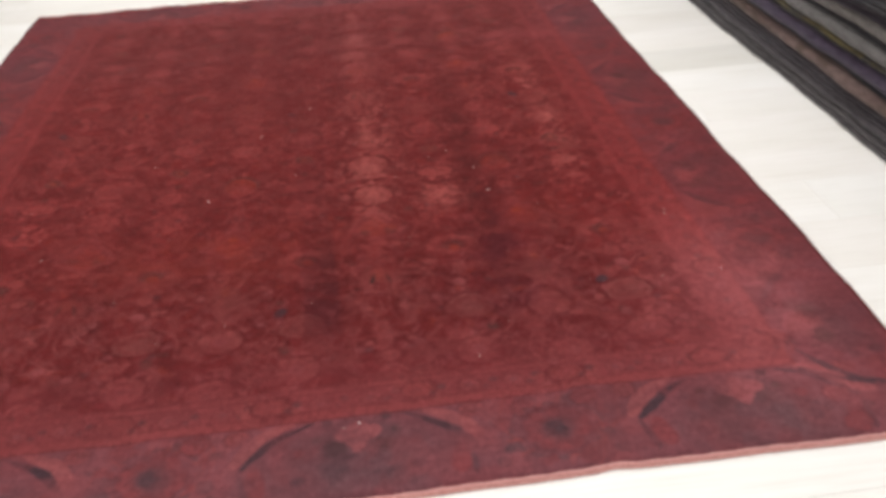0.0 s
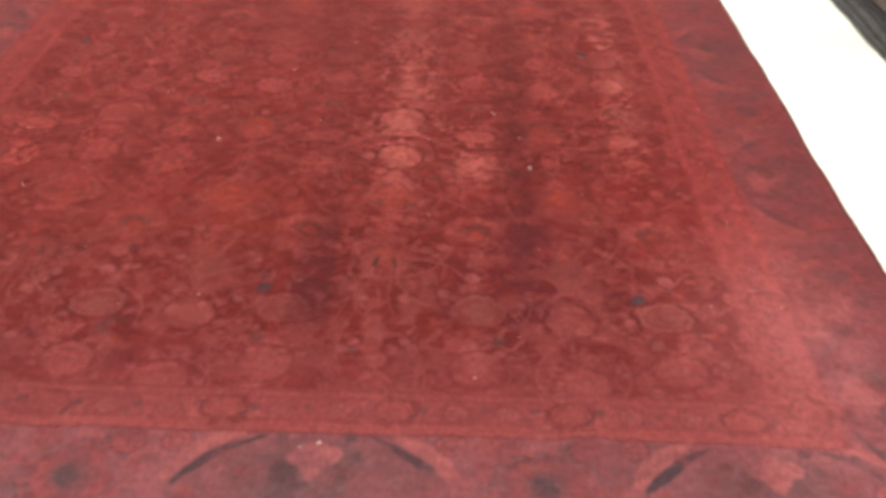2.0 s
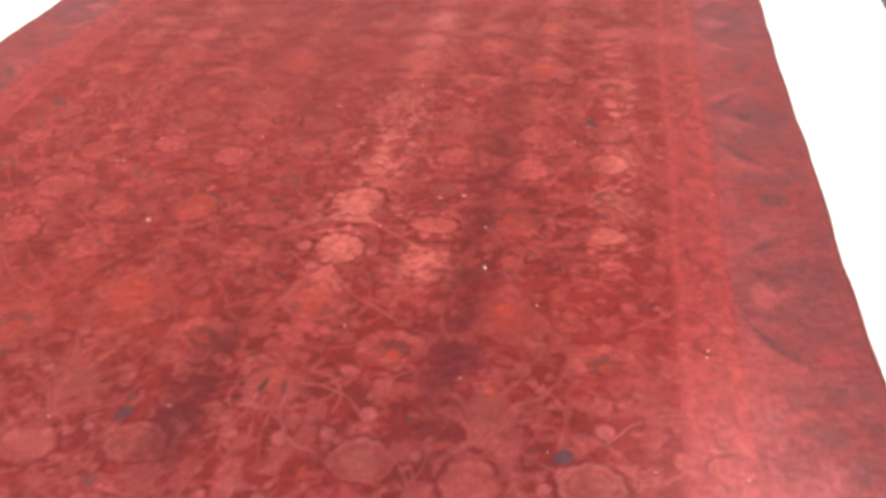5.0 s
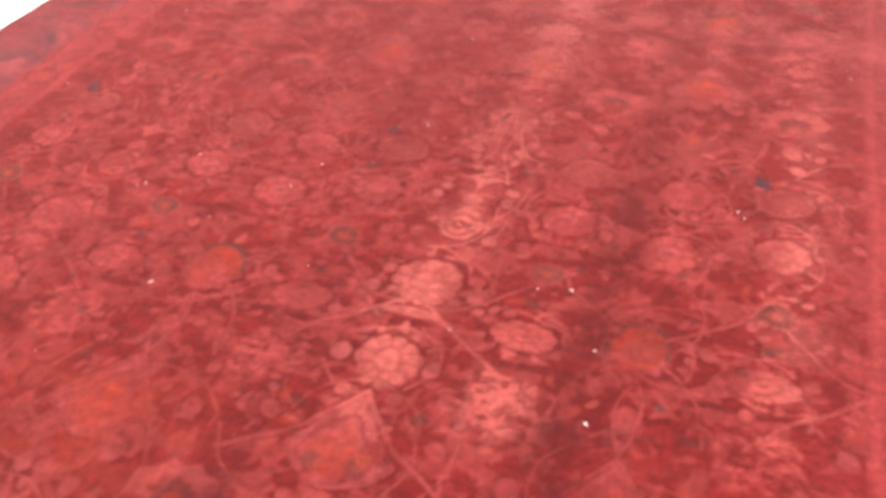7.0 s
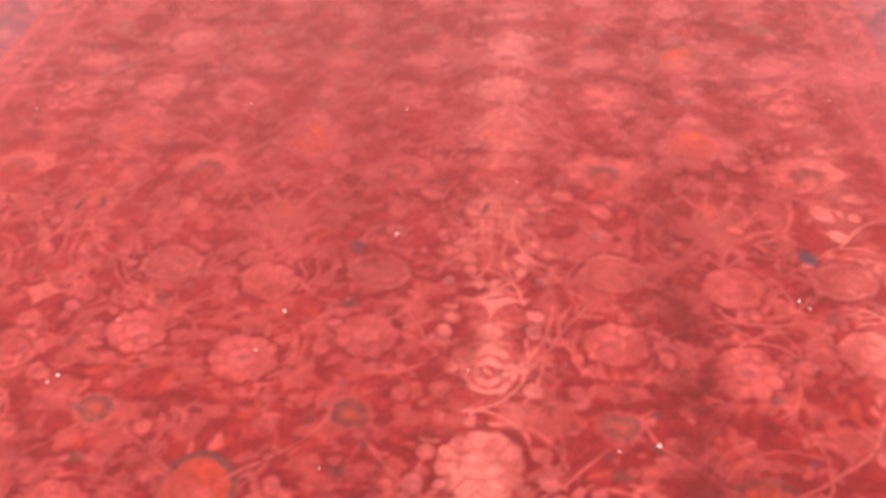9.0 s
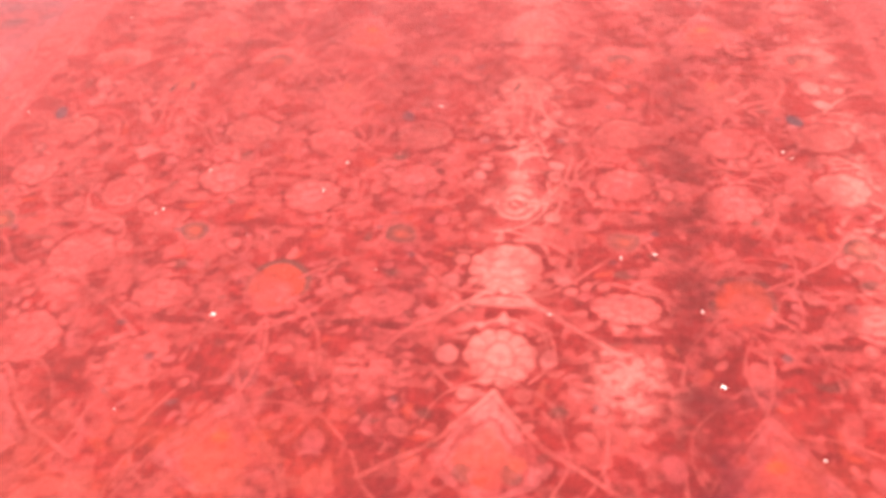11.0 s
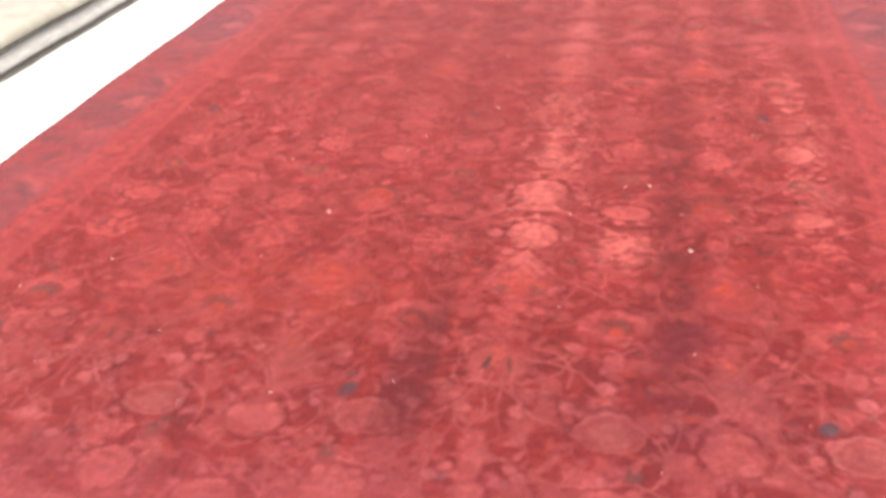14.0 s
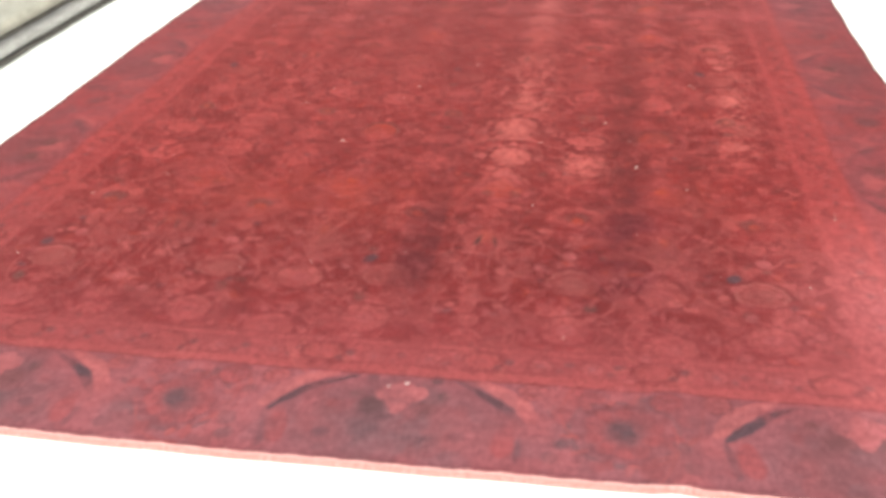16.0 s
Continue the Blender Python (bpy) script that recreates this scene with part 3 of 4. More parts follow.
def border_run(place, start, stop, period, first, flip=1, bold=1.0):
    """Main border along one side. place(s, d): the spot s metres along it and d metres in from the rim."""
    def blade(s0, d0, s1, d1, *rest):
        (xa, ya), (xb, yb) = place(s0, d0), place(s1, d1)
        leaf(xa, ya, xb, yb, *rest)

    def dot(s, d, r, tone, strength, edge=0.006):
        spot(*place(s, d), r, r, tone, strength, 0, edge)

    def line(points, *rest):
        vine([place(s, d) for s, d in points], *rest)

    count = int((stop - start) / period) + 2
    for k in range(-1, count):
        s = first + k * period
        if not start - 0.3 < s < stop + 0.3:
            continue
        # slate ground under the arch of leaves
        for ds, d, r in ((0, 0.15, 0.085), (-0.07, 0.13, 0.075), (0.07, 0.13, 0.075), (-0.11, 0.07, 0.07), (0.11, 0.07, 0.07), (0, 0.06, 0.08)):
            dot(s + ds, d, r, SLATE, 0.45 * bold, 0.030)
        # pale leaf above a dark blade, on both sides of the arch
        for sg in (-1, 1):
            blade(s + sg * 0.262, 0.130, s + sg * 0.135, 0.246, 0.019, 0.016 * sg * flip, (0.200, 0.0370, 0.0370), 1.2 * bold)
            blade(s + sg * 0.244, 0.118, s + sg * 0.092, 0.240, 0.0100, 0.014 * sg * flip, NAVY, 1.1)
            blade(s + sg * 0.232, 0.020, s + sg * 0.248, 0.118, 0.0075, -0.006 * sg * flip, NAVY, 0.55)
            blade(s + sg * 0.205, 0.030, s + sg * 0.215, 0.125, 0.020, 0.0, ROSE, 0.8)
            dot(s + sg * 0.052, 0.150, 0.024, (0.040, 0.0170, 0.0165), 0.80, 0.014)
            dot(s + sg * 0.085, 0.185, 0.012, (0.045, 0.0175, 0.0165), 0.7)
            dot(s + sg * 0.125, 0.072 + 0.008 * sg, 0.0165, NAVY, 1.0, 0.005)
            dot(s + sg * 0.126, 0.072, 0.034, ROSE, 0.30, 0.015)
            dot(s + sg * 0.123, 0.152, 0.013, ROSE, 0.6)
            dot(s + sg * 0.065, 0.232, 0.013, (0.040, 0.0150, 0.0170), 0.75)
            rosette(*place(s + sg * 0.255, 0.219), 0.027, 8, BLUSH, DEEP, BLUSH, 0.9, 0.9, SLATE)
            rosette(*place(s + sg * 0.345, 0.215), 0.030, 7, ROSE, MAUVE, ROSE, 0.9, 0.8, SLATE)
            dot(s + sg * 0.300, 0.045, 0.016, SLATE, 0.75)
            dot(s + sg * 0.300, 0.170, 0.014, SLATE, 0.65)
        # trefoil blossom
        for ds, d, r in ((0, 0.200, 0.026), (-0.030, 0.188, 0.022), (0.030, 0.188, 0.022), (0, 0.165, 0.024), (0, 0.142, 0.014)):
            dot(s + ds, d, r, (0.190, 0.0370, 0.0385), 0.35 + 0.75 * bold, 0.005)
        # round medal with a dark heart
        m = s + period / 2
        for ds, d, rr in ((-0.125, 0.205, 0.038), (0.125, 0.205, 0.038), (-0.165, 0.12, 0.042), (0.165, 0.12, 0.042), (0, 0.225, 0.030), (-0.10, 0.035, 0.036), (0.10, 0.035, 0.036)):
            dot(m + ds, d, rr, (0.168, 0.0300, 0.0320), 0.55 * bold, 0.014)
        line([(m + 0.098 * math.cos(b), 0.125 + 0.088 * math.sin(b)) for b in (j * 0.4 for j in range(17))], 0.010, SLATE, 0.55)
        rosette(*place(m, 0.125), 0.070, 10, ROSE, MAUVE, ROSE, 1.0, 0.85, NAVY)
        dot(m, 0.125, 0.036, (0.040, 0.0165, 0.0190), 0.80, 0.022)
        for j in range(8):
            dot(m + 0.118 * math.cos(j * 0.785 + 0.4), 0.125 + 0.098 * math.sin(j * 0.785 + 0.4), rng.uniform(0.012, 0.022),
                (ROSE, SLATE, (0.150, 0.022, 0.023))[j % 3], 0.7)
    for k in range(int((stop - start) / 0.112)):       # flowers of the guard stripe
        s = start + 0.05 + k * 0.112 + rng.normal(0, 0.006)
        x, y = place(s, 0.305)
        if k % 3 == 0:
            palmette(x, y, 0.036, 0.030, (0.180, 0.0245, 0.0235), ROSE, 9)
        else:
            rosette(x, y, 0.023, 6, BLUSH, RED, MAUVE, 0.85, 0.7)
        dot(s + 0.056, 0.312, 0.010, (0.060, 0.0150, 0.0165), 0.75)
        dot(s + 0.036, 0.292, 0.008, (0.060, 0.0150, 0.0165), 0.55)


W2 = RUG_W / 2
border_run(lambda s, d: (s, d), -W2 + 0.25, W2 - 0.25, 0.846, 0.116 - 1.692, -1)
border_run(lambda s, d: (s, RUG_L - d), -W2 + 0.25, W2 - 0.25, 0.846, 0.116 - 1.692, 1, 0.5)
border_run(lambda s, d: (W2 - d, s), 0.3, RUG_L - 0.3, 0.83, 0.39, -1, 0.5)
border_run(lambda s, d: (-W2 + d, s), 0.3, RUG_L - 0.3, 0.83, 0.39, 1, 0.5)
for sx in (-1, 1):                                     # a long dark leaf runs out into each corner
    for y0, sy in ((0, 1), (RUG_L, -1)):
        vine([(sx * (W2 - 0.26), y0 + sy * 0.225), (sx * (W2 - 0.17), y0 + sy * 0.17), (sx * (W2 - 0.10), y0 + sy * 0.15), (sx * (W2 - 0.03), y0 + sy * 0.06)], 0.013, NAVY, 0.9)
for inset, strength in ((0.246, 0.42), (0.2780, 0.25), (0.3380, 0.30), (0.3600, 0.50)):   # thin dark lines of the guard stripe
    dye += (np.array(DEEP) - dye) * (soft_in(np.abs(depth - inset) - 0.0022, 0.003) * strength * np.where(side, 0.4, 1.0))[..., None]


# wear and dye runs, with sheen, haze and darkening painted in
def tint(mask, tone, strength):
    dye[:] += (np.array(tone) - dye) * np.clip(mask * strength, 0, 1)[..., None]


def band(v, centre, half):
    return np.exp(-((v - centre) / half) ** 2)


in_field = smooth(0.30, 0.40, depth)
patchy = smooth(0.35, 0.65, grain(0.045, 41, 1.4))
weft = smooth(0.40, 0.66, streak)
lean = 0.012 * np.sin(GY * 2.2)
tint(band(GX + lean, 0.21, 0.075) * smooth(1.15, 1.4, GY) * smooth(3.4, 2.4, GY) * patchy * (0.3 + weft) * in_field, PALE, 0.26)
tint(band(GX, 0.44, 0.085) * band(GY, 1.235, 0.075) * (0.35 + 0.9 * smooth(0.4, 0.62, grain(0.011, 44))) * (0.25 + patchy), PALE, 0.34)
tint(band(GX + lean, 0.88, 0.045) * smooth(1.2, 1.5, GY) * smooth(2.7, 2.0, GY) * patchy, PALE, 0.26)
tint(band(GX, -0.62, 0.22) * smooth(0.8, 1.0, GY) * smooth(1.8, 1.5, GY) * patchy * in_field, PINK, 0.15)
tint(band(GX, -0.52, 0.36) * band(GY, 1.15, 0.50) * in_field, (0.075, 0.0055, 0.0060), 0.20)
tint(band(GX, -0.25, 0.34) * band(GY, 1.02, 0.15) * (0.2 + patchy), (0.175, 0.0215, 0.0125), 0.34)
tint(band(GX, 0.64, 0.16) * band(GY, 1.08, 0.10) * (0.2 + patchy), (0.175, 0.0215, 0.0135), 0.26)
bar = GX - 0.046 + 0.038 * (GY - 0.7)
bar = smooth(-0.056, -0.036, bar) * smooth(0.056, 0.040, bar)
tint(bar * smooth(0.42, 0.74, GY) * (0.30 * smooth(3.2, 1.4, GY) + 0.42 * smooth(1.05, 0.92, GY)) * (0.6 + 0.5 * patchy), (0.042, 0.0034, 0.0050), 1.0)
tint(band(GX, 0.545, 0.055) * smooth(0.5, 0.8, GY) * smooth(2.7, 1.8, GY) * (0.45 + 0.7 * patchy), DEEP, 0.75)
tint(band(GX, 0.56, 0.12) * band(GY, 0.85, 0.32) * (0.3 + patchy), (0.062, 0.0062, 0.0115), 0.38)
# pink sheen of the inner border and right front corner, painted into the dye
tint(band(np.abs(GX), 1.10, 0.040) * smooth(0.35, 0.6, GY) * (0.2 + 0.9 * soft_shade), (0.180, 0.0265, 0.0285), 0.22)
sheen_patch = band(GX, 1.10, 0.18) * band(GY, 0.56, 0.36) * (0.6 + 0.6 * soft_shade)
dye *= (1 + 0.55 * sheen_patch)[..., None]
tint(sheen_patch, (0.290, 0.064, 0.066), 0.52)
tint(band(GY, 2.70, 0.05) * band(GX, 0.98, 0.24), (0.195, 0.030, 0.032), 0.5)
tint(band(np.abs(GX), 0.97, 0.10) * in_field * (0.3 + 0.5 * patchy), (0.152, 0.0190, 0.0205), 0.35)
tint(band(GY, 0.312, 0.055) * (0.5 + 0.5 * soft_shade), BLUSH, 0.16)
tint(band(GY, 0.40, 0.09) * in_field, (0.135, 0.0170, 0.0190), 0.40)
column = np.cos(2 * np.pi * (GX + lean - 0.21) / 0.21) * (0.3 + 0.9 * grain(0.22, 53)) * in_field
dye *= (1 + 0.08 * column)[..., None]
soft_dye = dye.copy()                                  # the drawing has run at the far end and, less, near the trodden end
for _ in range(2):
    for axis in (0, 1):
        soft_dye = (soft_dye + np.roll(soft_dye, 2, axis) + np.roll(soft_dye, -2, axis) + np.roll(soft_dye, 4, axis) + np.roll(soft_dye, -4, axis)) / 5
dye += (soft_dye - dye) * (0.6 * outer * smooth(0.2, 0.5, GY))[..., None]     # the long borders are rubbed
dye += (soft_dye - dye) * (in_field * (0.50 * smooth(1.7, 2.8, GY) + 0.12 * smooth(1.0, 0.55, GY)))[..., None]
rows = grain(0.05, 51, 30.0)
dye *= (0.94 + 0.12 * rows)[..., None] * (0.95 + 0.10 * streak)[..., None]
# dye darkened in mid-field, and far left to offset brightening at grazing views
tint(band(GX, 0.05, 0.75) * band(GY, 1.35, 1.1) * in_field, (0.062, 0.0044, 0.0050), 0.20)
tint(band(GX, -0.20, 0.60) * smooth(1.6, 2.4, GY) * smooth(3.5, 3.0, GY) * in_field, (0.070, 0.0055, 0.0068), 0.32)
dye[..., 1:] *= (1 + 0.38 * smooth(1.15, 0.6, GY) + 0.24 * smooth(2.2, 2.9, GY))[..., None]   # haze painted into the dye: the ends are duller and more mauve
dye[..., 2] *= 1 + 0.05 * (smooth(1.0, 0.5, GY) + smooth(2.2, 2.9, GY))
tint(smooth(0.26, 0.22, GY) * smooth(0.085, 0.055, dye[..., 0]), (0.034, 0.0145, 0.0195), 0.30)   # leaves and buds of the near border hold a slate tone
tint(outer * smooth(0.50, 0.62, grain(0.07, 71)), (0.150, 0.0275, 0.0305), 0.28)   # rubbed rosy patches
tint(outer * smooth(0.52, 0.64, grain(0.06, 77)), (0.066, 0.0215, 0.0260), 0.30)   # slate patches
dye += (band(GY, 0.06, 0.17) * (0.5 + 0.6 * soft_shade))[..., None] * np.array((0.022, 0.0140, 0.0160))   # haze and glare over the near border, painted in as a pale mauve lift
dye *= (1.06 + (0.15 + 0.13 * band(GY, 1.4, 0.5)) * (smooth(0.28, 0.72, fleck) - 0.5))[..., None]

# shape of the lying rug
S, T = (GX + W2) / RUG_W, GY / RUG_L
left = -W2 + wave(GY, 1, (1.5, 0.003), (0.43, 0.002))
right = W2 + wave(GY, 2, (1.1, 0.003), (0.37, 0.002))
low = 0.007 + wave(GX, 3, (1.3, 0.003), (0.31, 0.0010)) + 0.010 * np.exp(-((GX - 0.63) / 0.03) ** 2) * 0.6
high = RUG_L + wave(GX, 4, (0.8, 0.006), (0.23, 0.006), (0.09, 0.0015))
PXX = left + (right - left) * S
PYY = low + (high - low) * T
rim = np.minimum(edge_x, edge_y)
rise = (0.0022 * (grain(0.25, 61) - 0.5) + 0.0012 * (speck - 0.5)
        + 0.004 * np.exp(-((GY - RUG_L) / 0.05) ** 2) * np.clip(np.sin(GX * 27 + 1.0), 0, 1))
rise -= 0.0035 * (1 - smooth(0.0, 0.012, rim))
PZZ = rise

rug = tagged(new("rug"), "large crimson overdyed wool rug with faded floral field, lying flat", "rug")
verts = np.stack((PXX, PYY, PZZ), -1).reshape(-1, 3)
idx = np.arange(NX * NY).reshape(NY, NX)
quads = np.stack((idx[:-1, :-1], idx[:-1, 1:], idx[1:, 1:], idx[1:, :-1]), -1).reshape(-1, 4)
# the rim goes down to the floor
loop = np.concatenate((idx[0, :], idx[1:, -1], idx[-1, -2::-1], idx[-2:0:-1, 0]))
foot = verts[loop].copy()
foot[:, 2] = FLOOR + 0.0005
base = len(verts) + np.arange(len(loop))
after = np.roll(np.arange(len(loop)), -1)
skirt = np.stack((loop, base, base[after], loop[after]), -1)
verts, quads = np.vstack((verts, foot)), np.vstack((quads, skirt))
me = bpy.data.meshes.new("rug_face")
me.vertices.add(len(verts))
me.vertices.foreach_set("co", verts.astype(np.float32).ravel())
me.loops.add(quads.size)
me.loops.foreach_set("vertex_index", quads.astype(np.int32).ravel())
me.polygons.add(len(quads))
me.polygons.foreach_set("loop_start", np.arange(0, quads.size, 4, dtype=np.int32))
me.update(calc_edges=True)
me.polygons.foreach_set("use_smooth", np.ones(len(quads), dtype=bool))
shades = me.color_attributes.new("dye", "FLOAT_COLOR", "POINT")
flat = np.ones((len(verts), 4), dtype=np.float32)
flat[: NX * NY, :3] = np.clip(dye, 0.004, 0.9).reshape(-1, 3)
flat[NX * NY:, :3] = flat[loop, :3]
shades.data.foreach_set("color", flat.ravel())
me.materials.append(M_PILE)
me.validate()
pile = new("rug_face", me)
pile.parent = rug


def tube(line, radius, ring=8, flat_z=1.0):
    """A cord along a list of points."""
    bm = bmesh.new()
    rings = []
    for k, p in enumerate(line):
        ahead = (Vector(line[min(k + 1, len(line) - 1)]) - Vector(line[max(k - 1, 0)])).normalized()
        across = ahead.cross(Vector((0, 0, 1))).normalized()
        r = radius * (1 + 0.10 * math.sin(k * 2.4) + 0.06 * math.sin(k * 0.7))
        rings.append([bm.verts.new(Vector(p) + across * r * math.cos(a) + Vector((0, 0, 1)) * r * flat_z * math.sin(a))
                      for a in (2 * math.pi * i / ring for i in range(ring))])
    for a, b in zip(rings[:-1], rings[1:]):
        for i in range(ring):
            bm.faces.new((a[i], a[(i + 1) % ring], b[(i + 1) % ring], b[i]))
    bm.faces.new(rings[0][::-1])
    bm.faces.new(rings[-1])
    return bm


for s, col in ((-1, 0), (1, -1)):
    line = [(PXX[j, col] + s * 0.001, PYY[j, col], FLOOR + 0.0058) for j in range(0, NY, 4)]
    part("side_binding", tube(line, 0.0055), M_SIDE, rug, "dark red overcast yarn edge", True)
for s, row in ((-1, 0), (1, -1)):
    line = [(PXX[row, i], PYY[row, i] + s * 0.005, FLOOR + 0.0058 + 0.0006 * math.sin(i * 0.35)) for i in range(0, NX, 2)]
    part("end_binding", tube(line, 0.0054, 8, 0.95), M_END, rug, "faded pink flat-woven end", True)
    line = [(PXX[row, i], PYY[row, i] + s * 0.011, FLOOR + 0.0034) for i in range(0, NX, 2)]
    part("end_cord", tube(line, 0.0032), M_END, rug, "thin pink end cord", True)


# ---------------------------------------------------------------- stacks of folded rugs
def folded_rug(name, label, mat, x_fold, x_back, y0, y1, z0, z1, seed, group, leaves=2):
    """A rug folded on itself: a rounded fold at x_fold, leaves that sag a little, a shallow seam between them."""
    thing = tagged(new(name), label, "rug", group)
    sign = 1 if x_back > x_fold else -1
    thick = (z1 - z0) / leaves
    for layer in range(leaves):
        a, b = z0 + layer * thick, z0 + (layer + 1) * thick - 0.0015
        r = (b - a) / 2
        bm = bmesh.new()
        rings = []
        steps = int((y1 - y0) / 0.04)
        for k in range(steps + 1):
            y = y0 + (y1 - y0) * k / steps
            out = wave(y, seed + layer * 0.4, (1.7, 0.0045), (0.43, 0.0025), (0.15, 0.0012)) + layer * 0.004
            up = wave(y, seed + 9, (0.9, 0.0015), (0.31, 0.0008)) * (1 if z0 > 0.02 else 0)
            prof = [(x_back, a), (x_fold + sign * (0.3 + out), a + up * 0.5)]
            prof += [(x_fold + sign * (r * 1.25 * (1 - math.cos(t)) + out), a + r - r * math.sin(math.pi / 2 - t * 0) * math.cos(math.pi * q) + up)
                     for q, t in ((q, math.acos(math.sin(math.pi * q))) for q in (0, 0.12, 0.25, 0.4, 0.5, 0.6, 0.75, 0.88, 1))]
            prof += [(x_fold + sign * (0.3 + out), b + up * 0.5), (x_back, b)]
            rings.append([bm.verts.new((px, y + 0.01 * math.sin(seed + layer), pz)) for px, pz in prof])
        for p, q in zip(rings[:-1], rings[1:]):
            for i in range(len(p)):
                j = (i + 1) % len(p)
                bm.faces.new((p[i], p[j], q[j], q[i]))
        bm.faces.new(rings[0][::-1])
        bm.faces.new(rings[-1])
        bmesh.ops.recalc_face_normals(bm, faces=bm.faces[:])
        part("folded_layer", bm, mat, thing, "", True)
    return thing


DARK = (1.822, 2.95, 0.35, 4.3)
heap = (
    ("charcoal grey wool rug folded at the bottom of the stack", (0.040, 0.035, 0.037), (0.095, 0.085, 0.086), None, 0.000, 0.062, 0.000, 2),
    ("dark grey wool rug folded flat in the stack", (0.034, 0.029, 0.033), (0.072, 0.062, 0.066), None, 0.064, 0.120, 0.006, 1),
    ("blackish plum wool rug folded flat in the stack", (0.022, 0.018, 0.022), (0.055, 0.046, 0.052), None, 0.122, 0.180, 0.014, 2),
    ("dusty brown and pink wool rug folded in the stack", (0.075, 0.047, 0.042), (0.165, 0.110, 0.098), (0.07, 0.045, 0.035), 0.182, 0.250, 0.008, 1),
    ("thin black wool rug folded in the stack", (0.014, 0.013, 0.016), (0.03, 0.028, 0.032), None, 0.252, 0.272, 0.034, 1),
    ("aubergine purple wool rug folded in the stack", (0.028, 0.019, 0.034), (0.068, 0.050, 0.078), None, 0.274, 0.352, 0.010, 1),
    ("black wool rug folded in the stack", (0.012, 0.012, 0.014), (0.028, 0.027, 0.030), None, 0.354, 0.378, 0.030, 1),
    ("olive and mustard patterned rug folded in the stack", (0.035, 0.028, 0.012), (0.13, 0.10, 0.035), (0.04, 0.035, 0.03), 0.380, 0.404, 0.018, 1),
    ("mid grey wool rug folded in the stack", (0.075, 0.070, 0.068), (0.15, 0.14, 0.135), None, 0.406, 0.470, 0.012, 1),
    ("black flat-woven rug folded in the stack", (0.012, 0.011, 0.013), (0.03, 0.028, 0.03), None, 0.472, 0.506, 0.030, 1),
    ("warm grey wool rug folded in the stack", (0.080, 0.072, 0.066), (0.155, 0.14, 0.13), None, 0.508, 0.570, 0.014, 1),
    ("dark plum wool rug folded near the top of the stack", (0.018, 0.013, 0.019), (0.045, 0.034, 0.045), None, 0.572, 0.640, 0.022, 2),
    ("charcoal wool rug folded on top of the stack", (0.020, 0.019, 0.021), (0.05, 0.047, 0.05), None, 0.642, 0.700, 0.010, 2),
    ("brown and black wool rug folded on top of the stack", (0.030, 0.022, 0.018), (0.07, 0.052, 0.042), None, 0.702, 0.770, 0.016, 1),
    ("plain charcoal wool rug crowning the stack", (0.020, 0.019, 0.021), (0.05, 0.047, 0.05), None, 0.772, 0.850, 0.010, 2),
)
for k, (label, tone, light, second, za, zb, back, leaves) in enumerate(heap):
    mat = wool("stacked_wool", tone, light, 34, (1, 0.6, 2), 0.12, second)
    folded_rug("folded_rug", label, mat, DARK[0] + back, DARK[1] + 0.03 * math.sin(k * 2.1), DARK[2] + 0.05 * math.sin(k * 1.3),
               DARK[3] + 0.06 * math.sin(k * 1.9), FLOOR + za * 0.65, FLOOR + zb * 0.65, 1.0 + k * 0.77, "stack of dark folded rugs", leaves)

M_GREY = wool("pale_grey_wool", (0.25, 0.235, 0.225), (0.40, 0.38, 0.365), 26, (1, 0.5, 2), 0.2)
# dark taupe for thin sheets that stand in for shadow lines of the stack
M_SHADOW = wool("shadow_line_taupe", (0.055, 0.045, 0.040), (0.11, 0.095, 0.085), 26, (1, 0.5, 2), 0.2)
M_CREAM = wool("worn_cream_wool", (0.215, 0.195, 0.160), (0.31, 0.283, 0.235), 16, (1.6, 0.8, 1), 0.2, (0.200, 0.184, 0.155))
folded_rug("folded_rug", "dark taupe sheet standing in for the shadow line under the pale rugs", M_SHADOW, -1.800, -3.3, 1.0, 5.2, FLOOR, FLOOR + 0.022, 3.1, "stack of pale folded rugs", 1)
folded_rug("folded_rug", "pale grey wool rug folded beneath a cream one", M_GREY, -1.790, -3.3, 1.0, 5.2, FLOOR + 0.024, FLOOR + 0.088, 3.2, "stack of pale folded rugs", 1)
folded_rug("folded_rug", "dark taupe sheet standing in for the shadow line between pale rugs", M_SHADOW, -1.806, -3.3, 1.02, 5.2, FLOOR + 0.090, FLOOR + 0.110, 3.25, "stack of pale folded rugs", 1)
folded_rug("folded_rug", "worn cream distressed rug folded on top of the stack", M_CREAM, -1.780, -3.3, 0.95, 5.25, FLOOR + 0.112, FLOOR + 0.160, 3.3, "stack of pale folded rugs", 1)

n_str = Nodes("striped_red_kilim", 0.95)
wv = n_str.add("ShaderNodeTexWave", Scale=5.5, Distortion=1.2, Detail=2.0)
n_str.join(n_str.coords((1, 0.05, 1)), wv.inputs["Vector"])
red_c = n_str.ramp(wv.outputs["Fac"], (0.2, (0.05, 0.008, 0.014)), (0.5, (0.095, 0.013, 0.022)), (0.85, (0.135, 0.045, 0.047)))
sheen(n_str, 0.15, (1, 0.7, 0.7))
n_str.bump(n_str.noise(150, 3), 0.5, 0.003)
M_STRIPE = n_str.color(red_c)
folded_rug("folded_rug", "crimson striped rug folded on the cream rug", M_STRIPE, -2.49, -3.25, 1.3, 5.0, FLOOR + 0.162, FLOOR + 0.186, 4.4, "stack of pale folded rugs", 1)

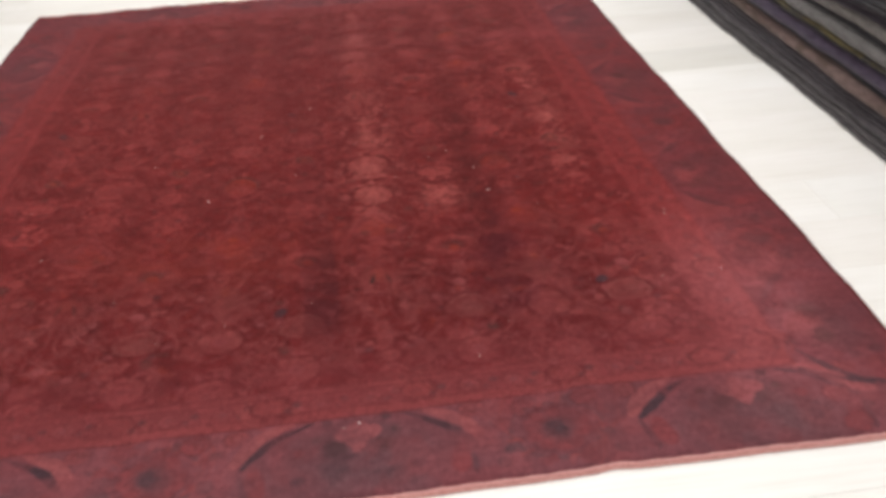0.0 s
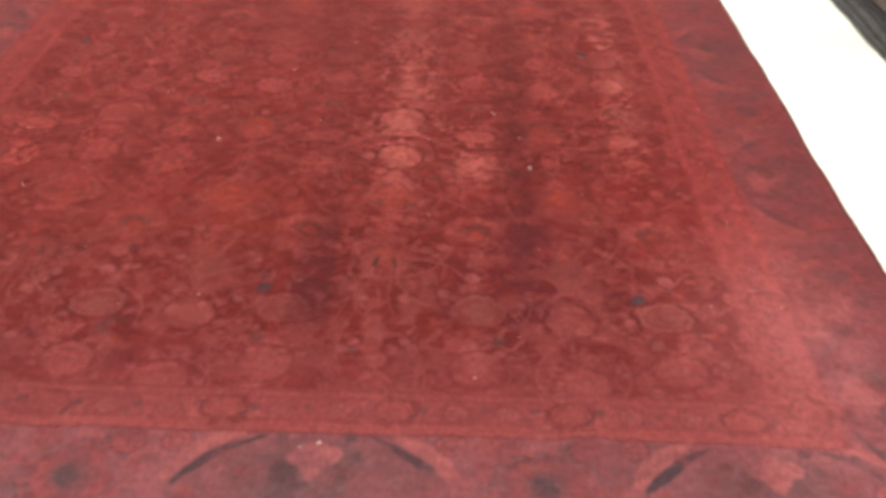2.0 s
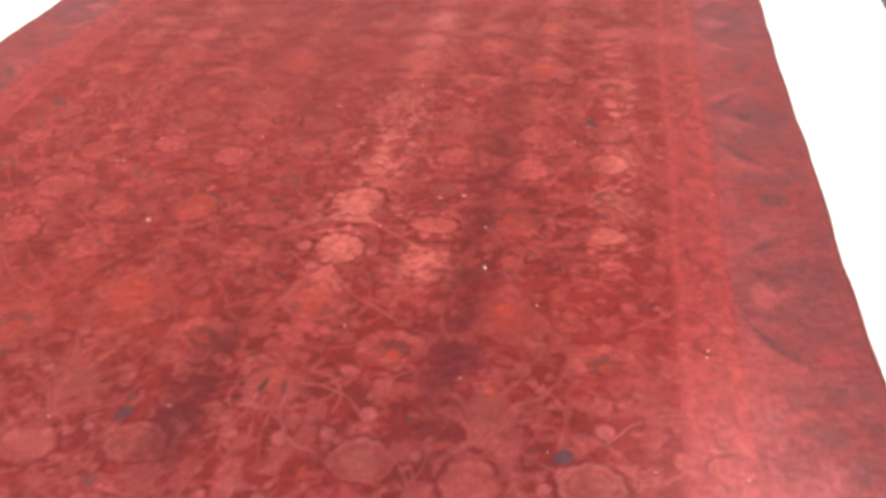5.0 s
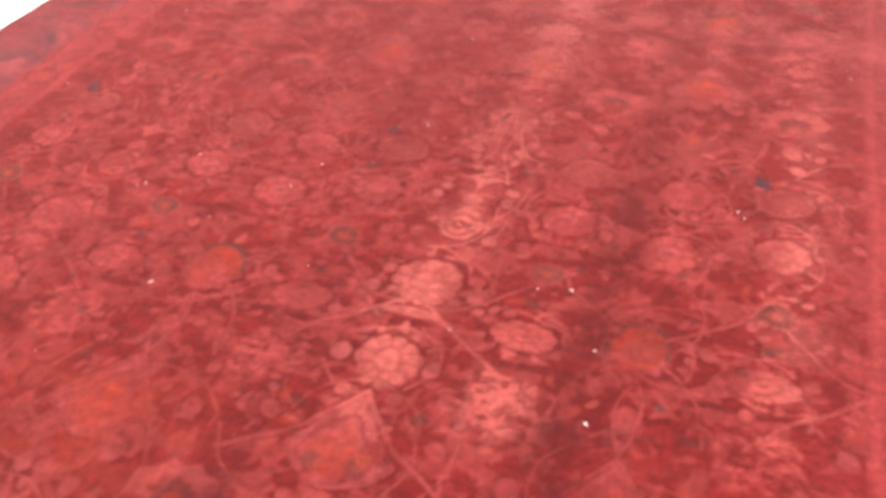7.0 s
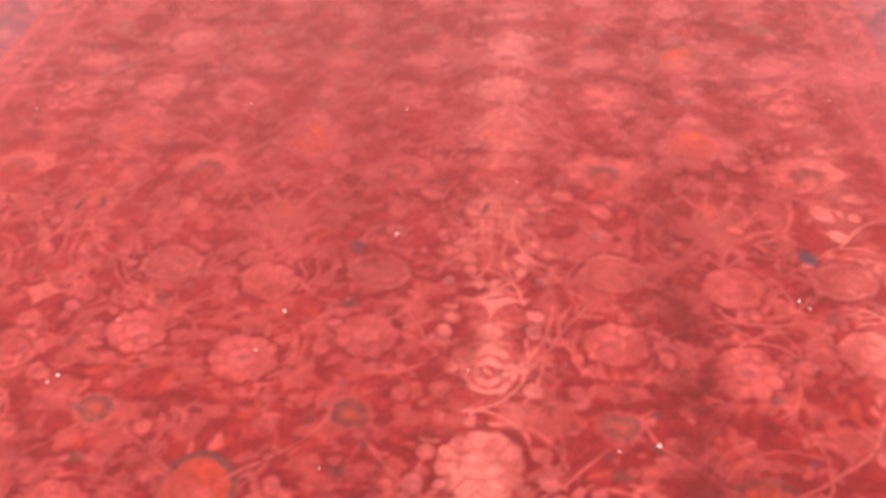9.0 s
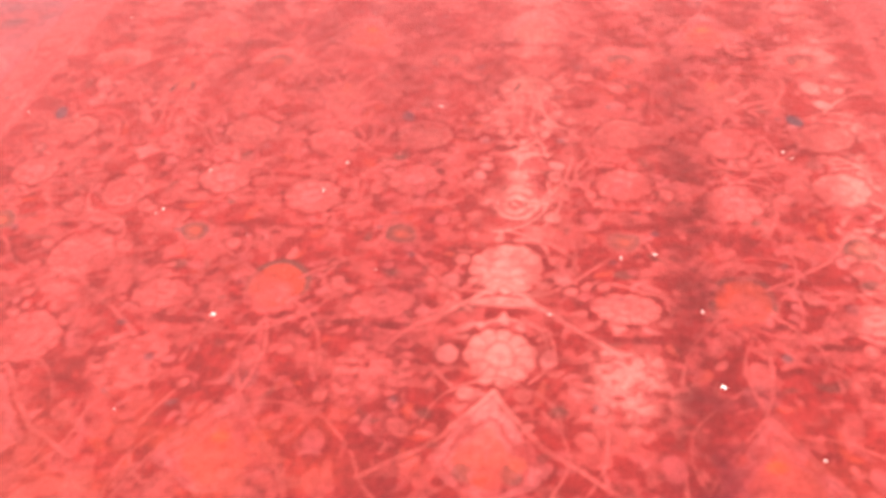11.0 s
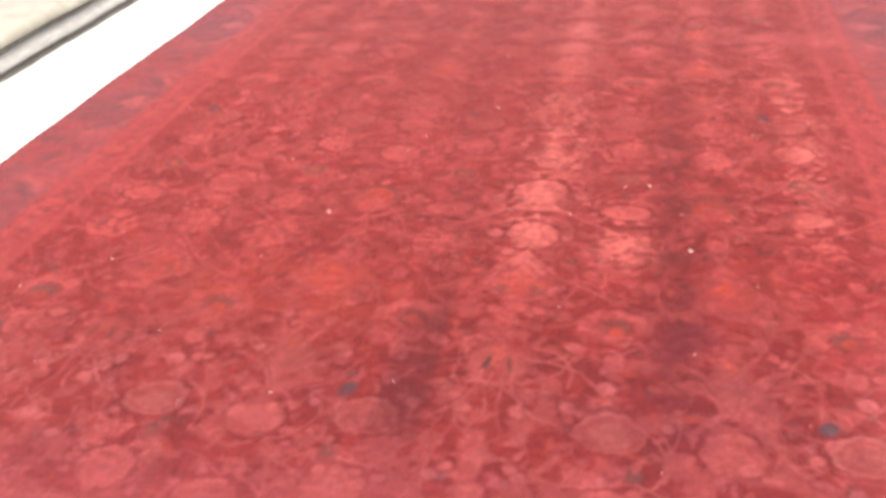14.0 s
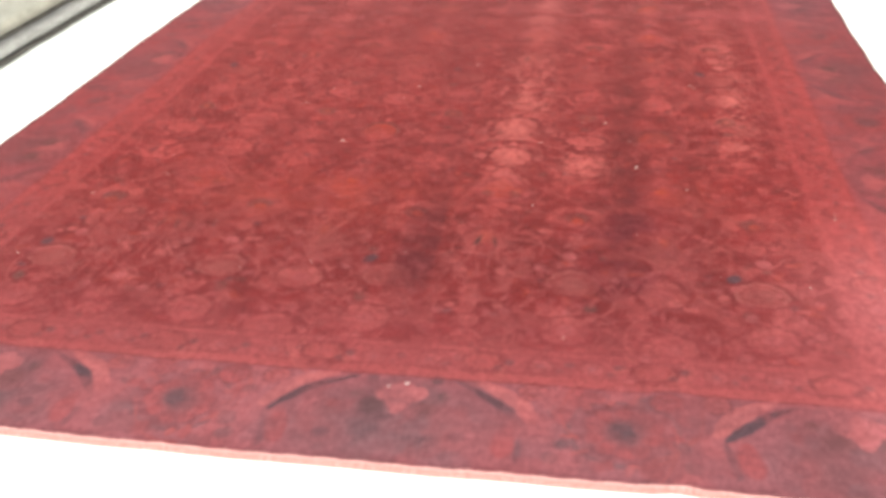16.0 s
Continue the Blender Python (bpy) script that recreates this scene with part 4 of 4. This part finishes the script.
# ---------------------------------------------------------------- lint on the pile
def lint(x, y, size, turn):
    bm = bmesh.new()
    bmesh.ops.create_icosphere(bm, subdivisions=1, radius=1)
    for v in bm.verts:
        v.co = Vector((v.co.x * size, v.co.y * size * 0.42 + 0.25 * size * v.co.x ** 2, v.co.z * size * 0.3)) * (1 + 0.25 * math.sin(v.co.x * 9 + x * 40))
    ob = part("lint", bm, M_LINT, None, "", True)
    ob.matrix_world = pose(x, y, 0.0015, 0, 0, math.degrees(turn))
    return tagged(ob, "tiny white lint fluff lying on the red pile", "lint", "lint on the rug")


KNOWN_LINT = ((-0.306, 1.362, 6), (0.569, 1.252, 7), (-0.158, 1.833, 4), (-0.508, 1.66, 4), (-0.52, 1.645, 3), (1.053, 1.01, 3), (1.05, 0.99, 3),
              (1.105, 1.637, 3), (0.414, 0.415, 3), (0.123, 0.226, 6), (0.09, 0.215, 3), (-0.755, 1.09, 4), (-0.912, 0.955, 4), (0.015, 2.06, 4),
              (-0.98, 2.015, 3), (0.746, 1.90, 4), (0.76, 1.88, 3), (0.476, 1.565, 5), (0.70, 1.12, 3), (0.55, 1.42, 4), (-0.2, 0.66, 3), (0.30, 1.0, 3))
for x, y, mm in KNOWN_LINT:
    lint(x, y, mm / 1000 * 0.8, rng.uniform(0, 3))
for _ in range(34):
    lint(rng.uniform(-1.1, 1.2), rng.uniform(0.5, 3.2), rng.uniform(0.0013, 0.0026), rng.uniform(0, 3))

# ---------------------------------------------------------------- floor boards
BOARD_W, BOARD_L = 0.25, 1.30
others = bmesh.new()
board_mesh = None
row, y = 0, 1.12 - BOARD_W * 22
while y < Y1:
    x = X0 - (row * 0.47 + 0.3 * (row % 3)) % BOARD_L
    while x < X1:
        a, b = max(x, X0), min(x + BOARD_L, X1)
        c, d = max(y, Y0), min(y + BOARD_W, Y1)
        if b - a > 0.02 and d - c > 0.02:
            whole = b - a > BOARD_L - 0.001 and d - c > BOARD_W - 0.001
            if whole and abs(x + BOARD_L / 2) < 3.6 and -2.2 < y < 5.2:
                if board_mesh is None:
                    ob = part("board", box(0.0006, BOARD_L - 0.0006, 0.0006, BOARD_W - 0.0006, -0.012, 0, 0.0008), M_BOARD, floor)
                    board_mesh = ob.data
                else:
                    ob = new("board", board_mesh)
                    ob.parent = floor
                ob.location = (x, y, FLOOR)
            else:
                bmesh.ops.create_cube(others, size=1, matrix=Matrix.Translation(((a + b) / 2, (c + d) / 2, FLOOR - 0.006))
                                      @ Matrix.Diagonal((b - a - 0.0012, d - c - 0.0012, 0.012, 1)))
        x += BOARD_L
    y += BOARD_W
    row += 1
far_boards = part("outer_boards", others, M_BOARD, floor)
far_boards["kind"] = "stuff"
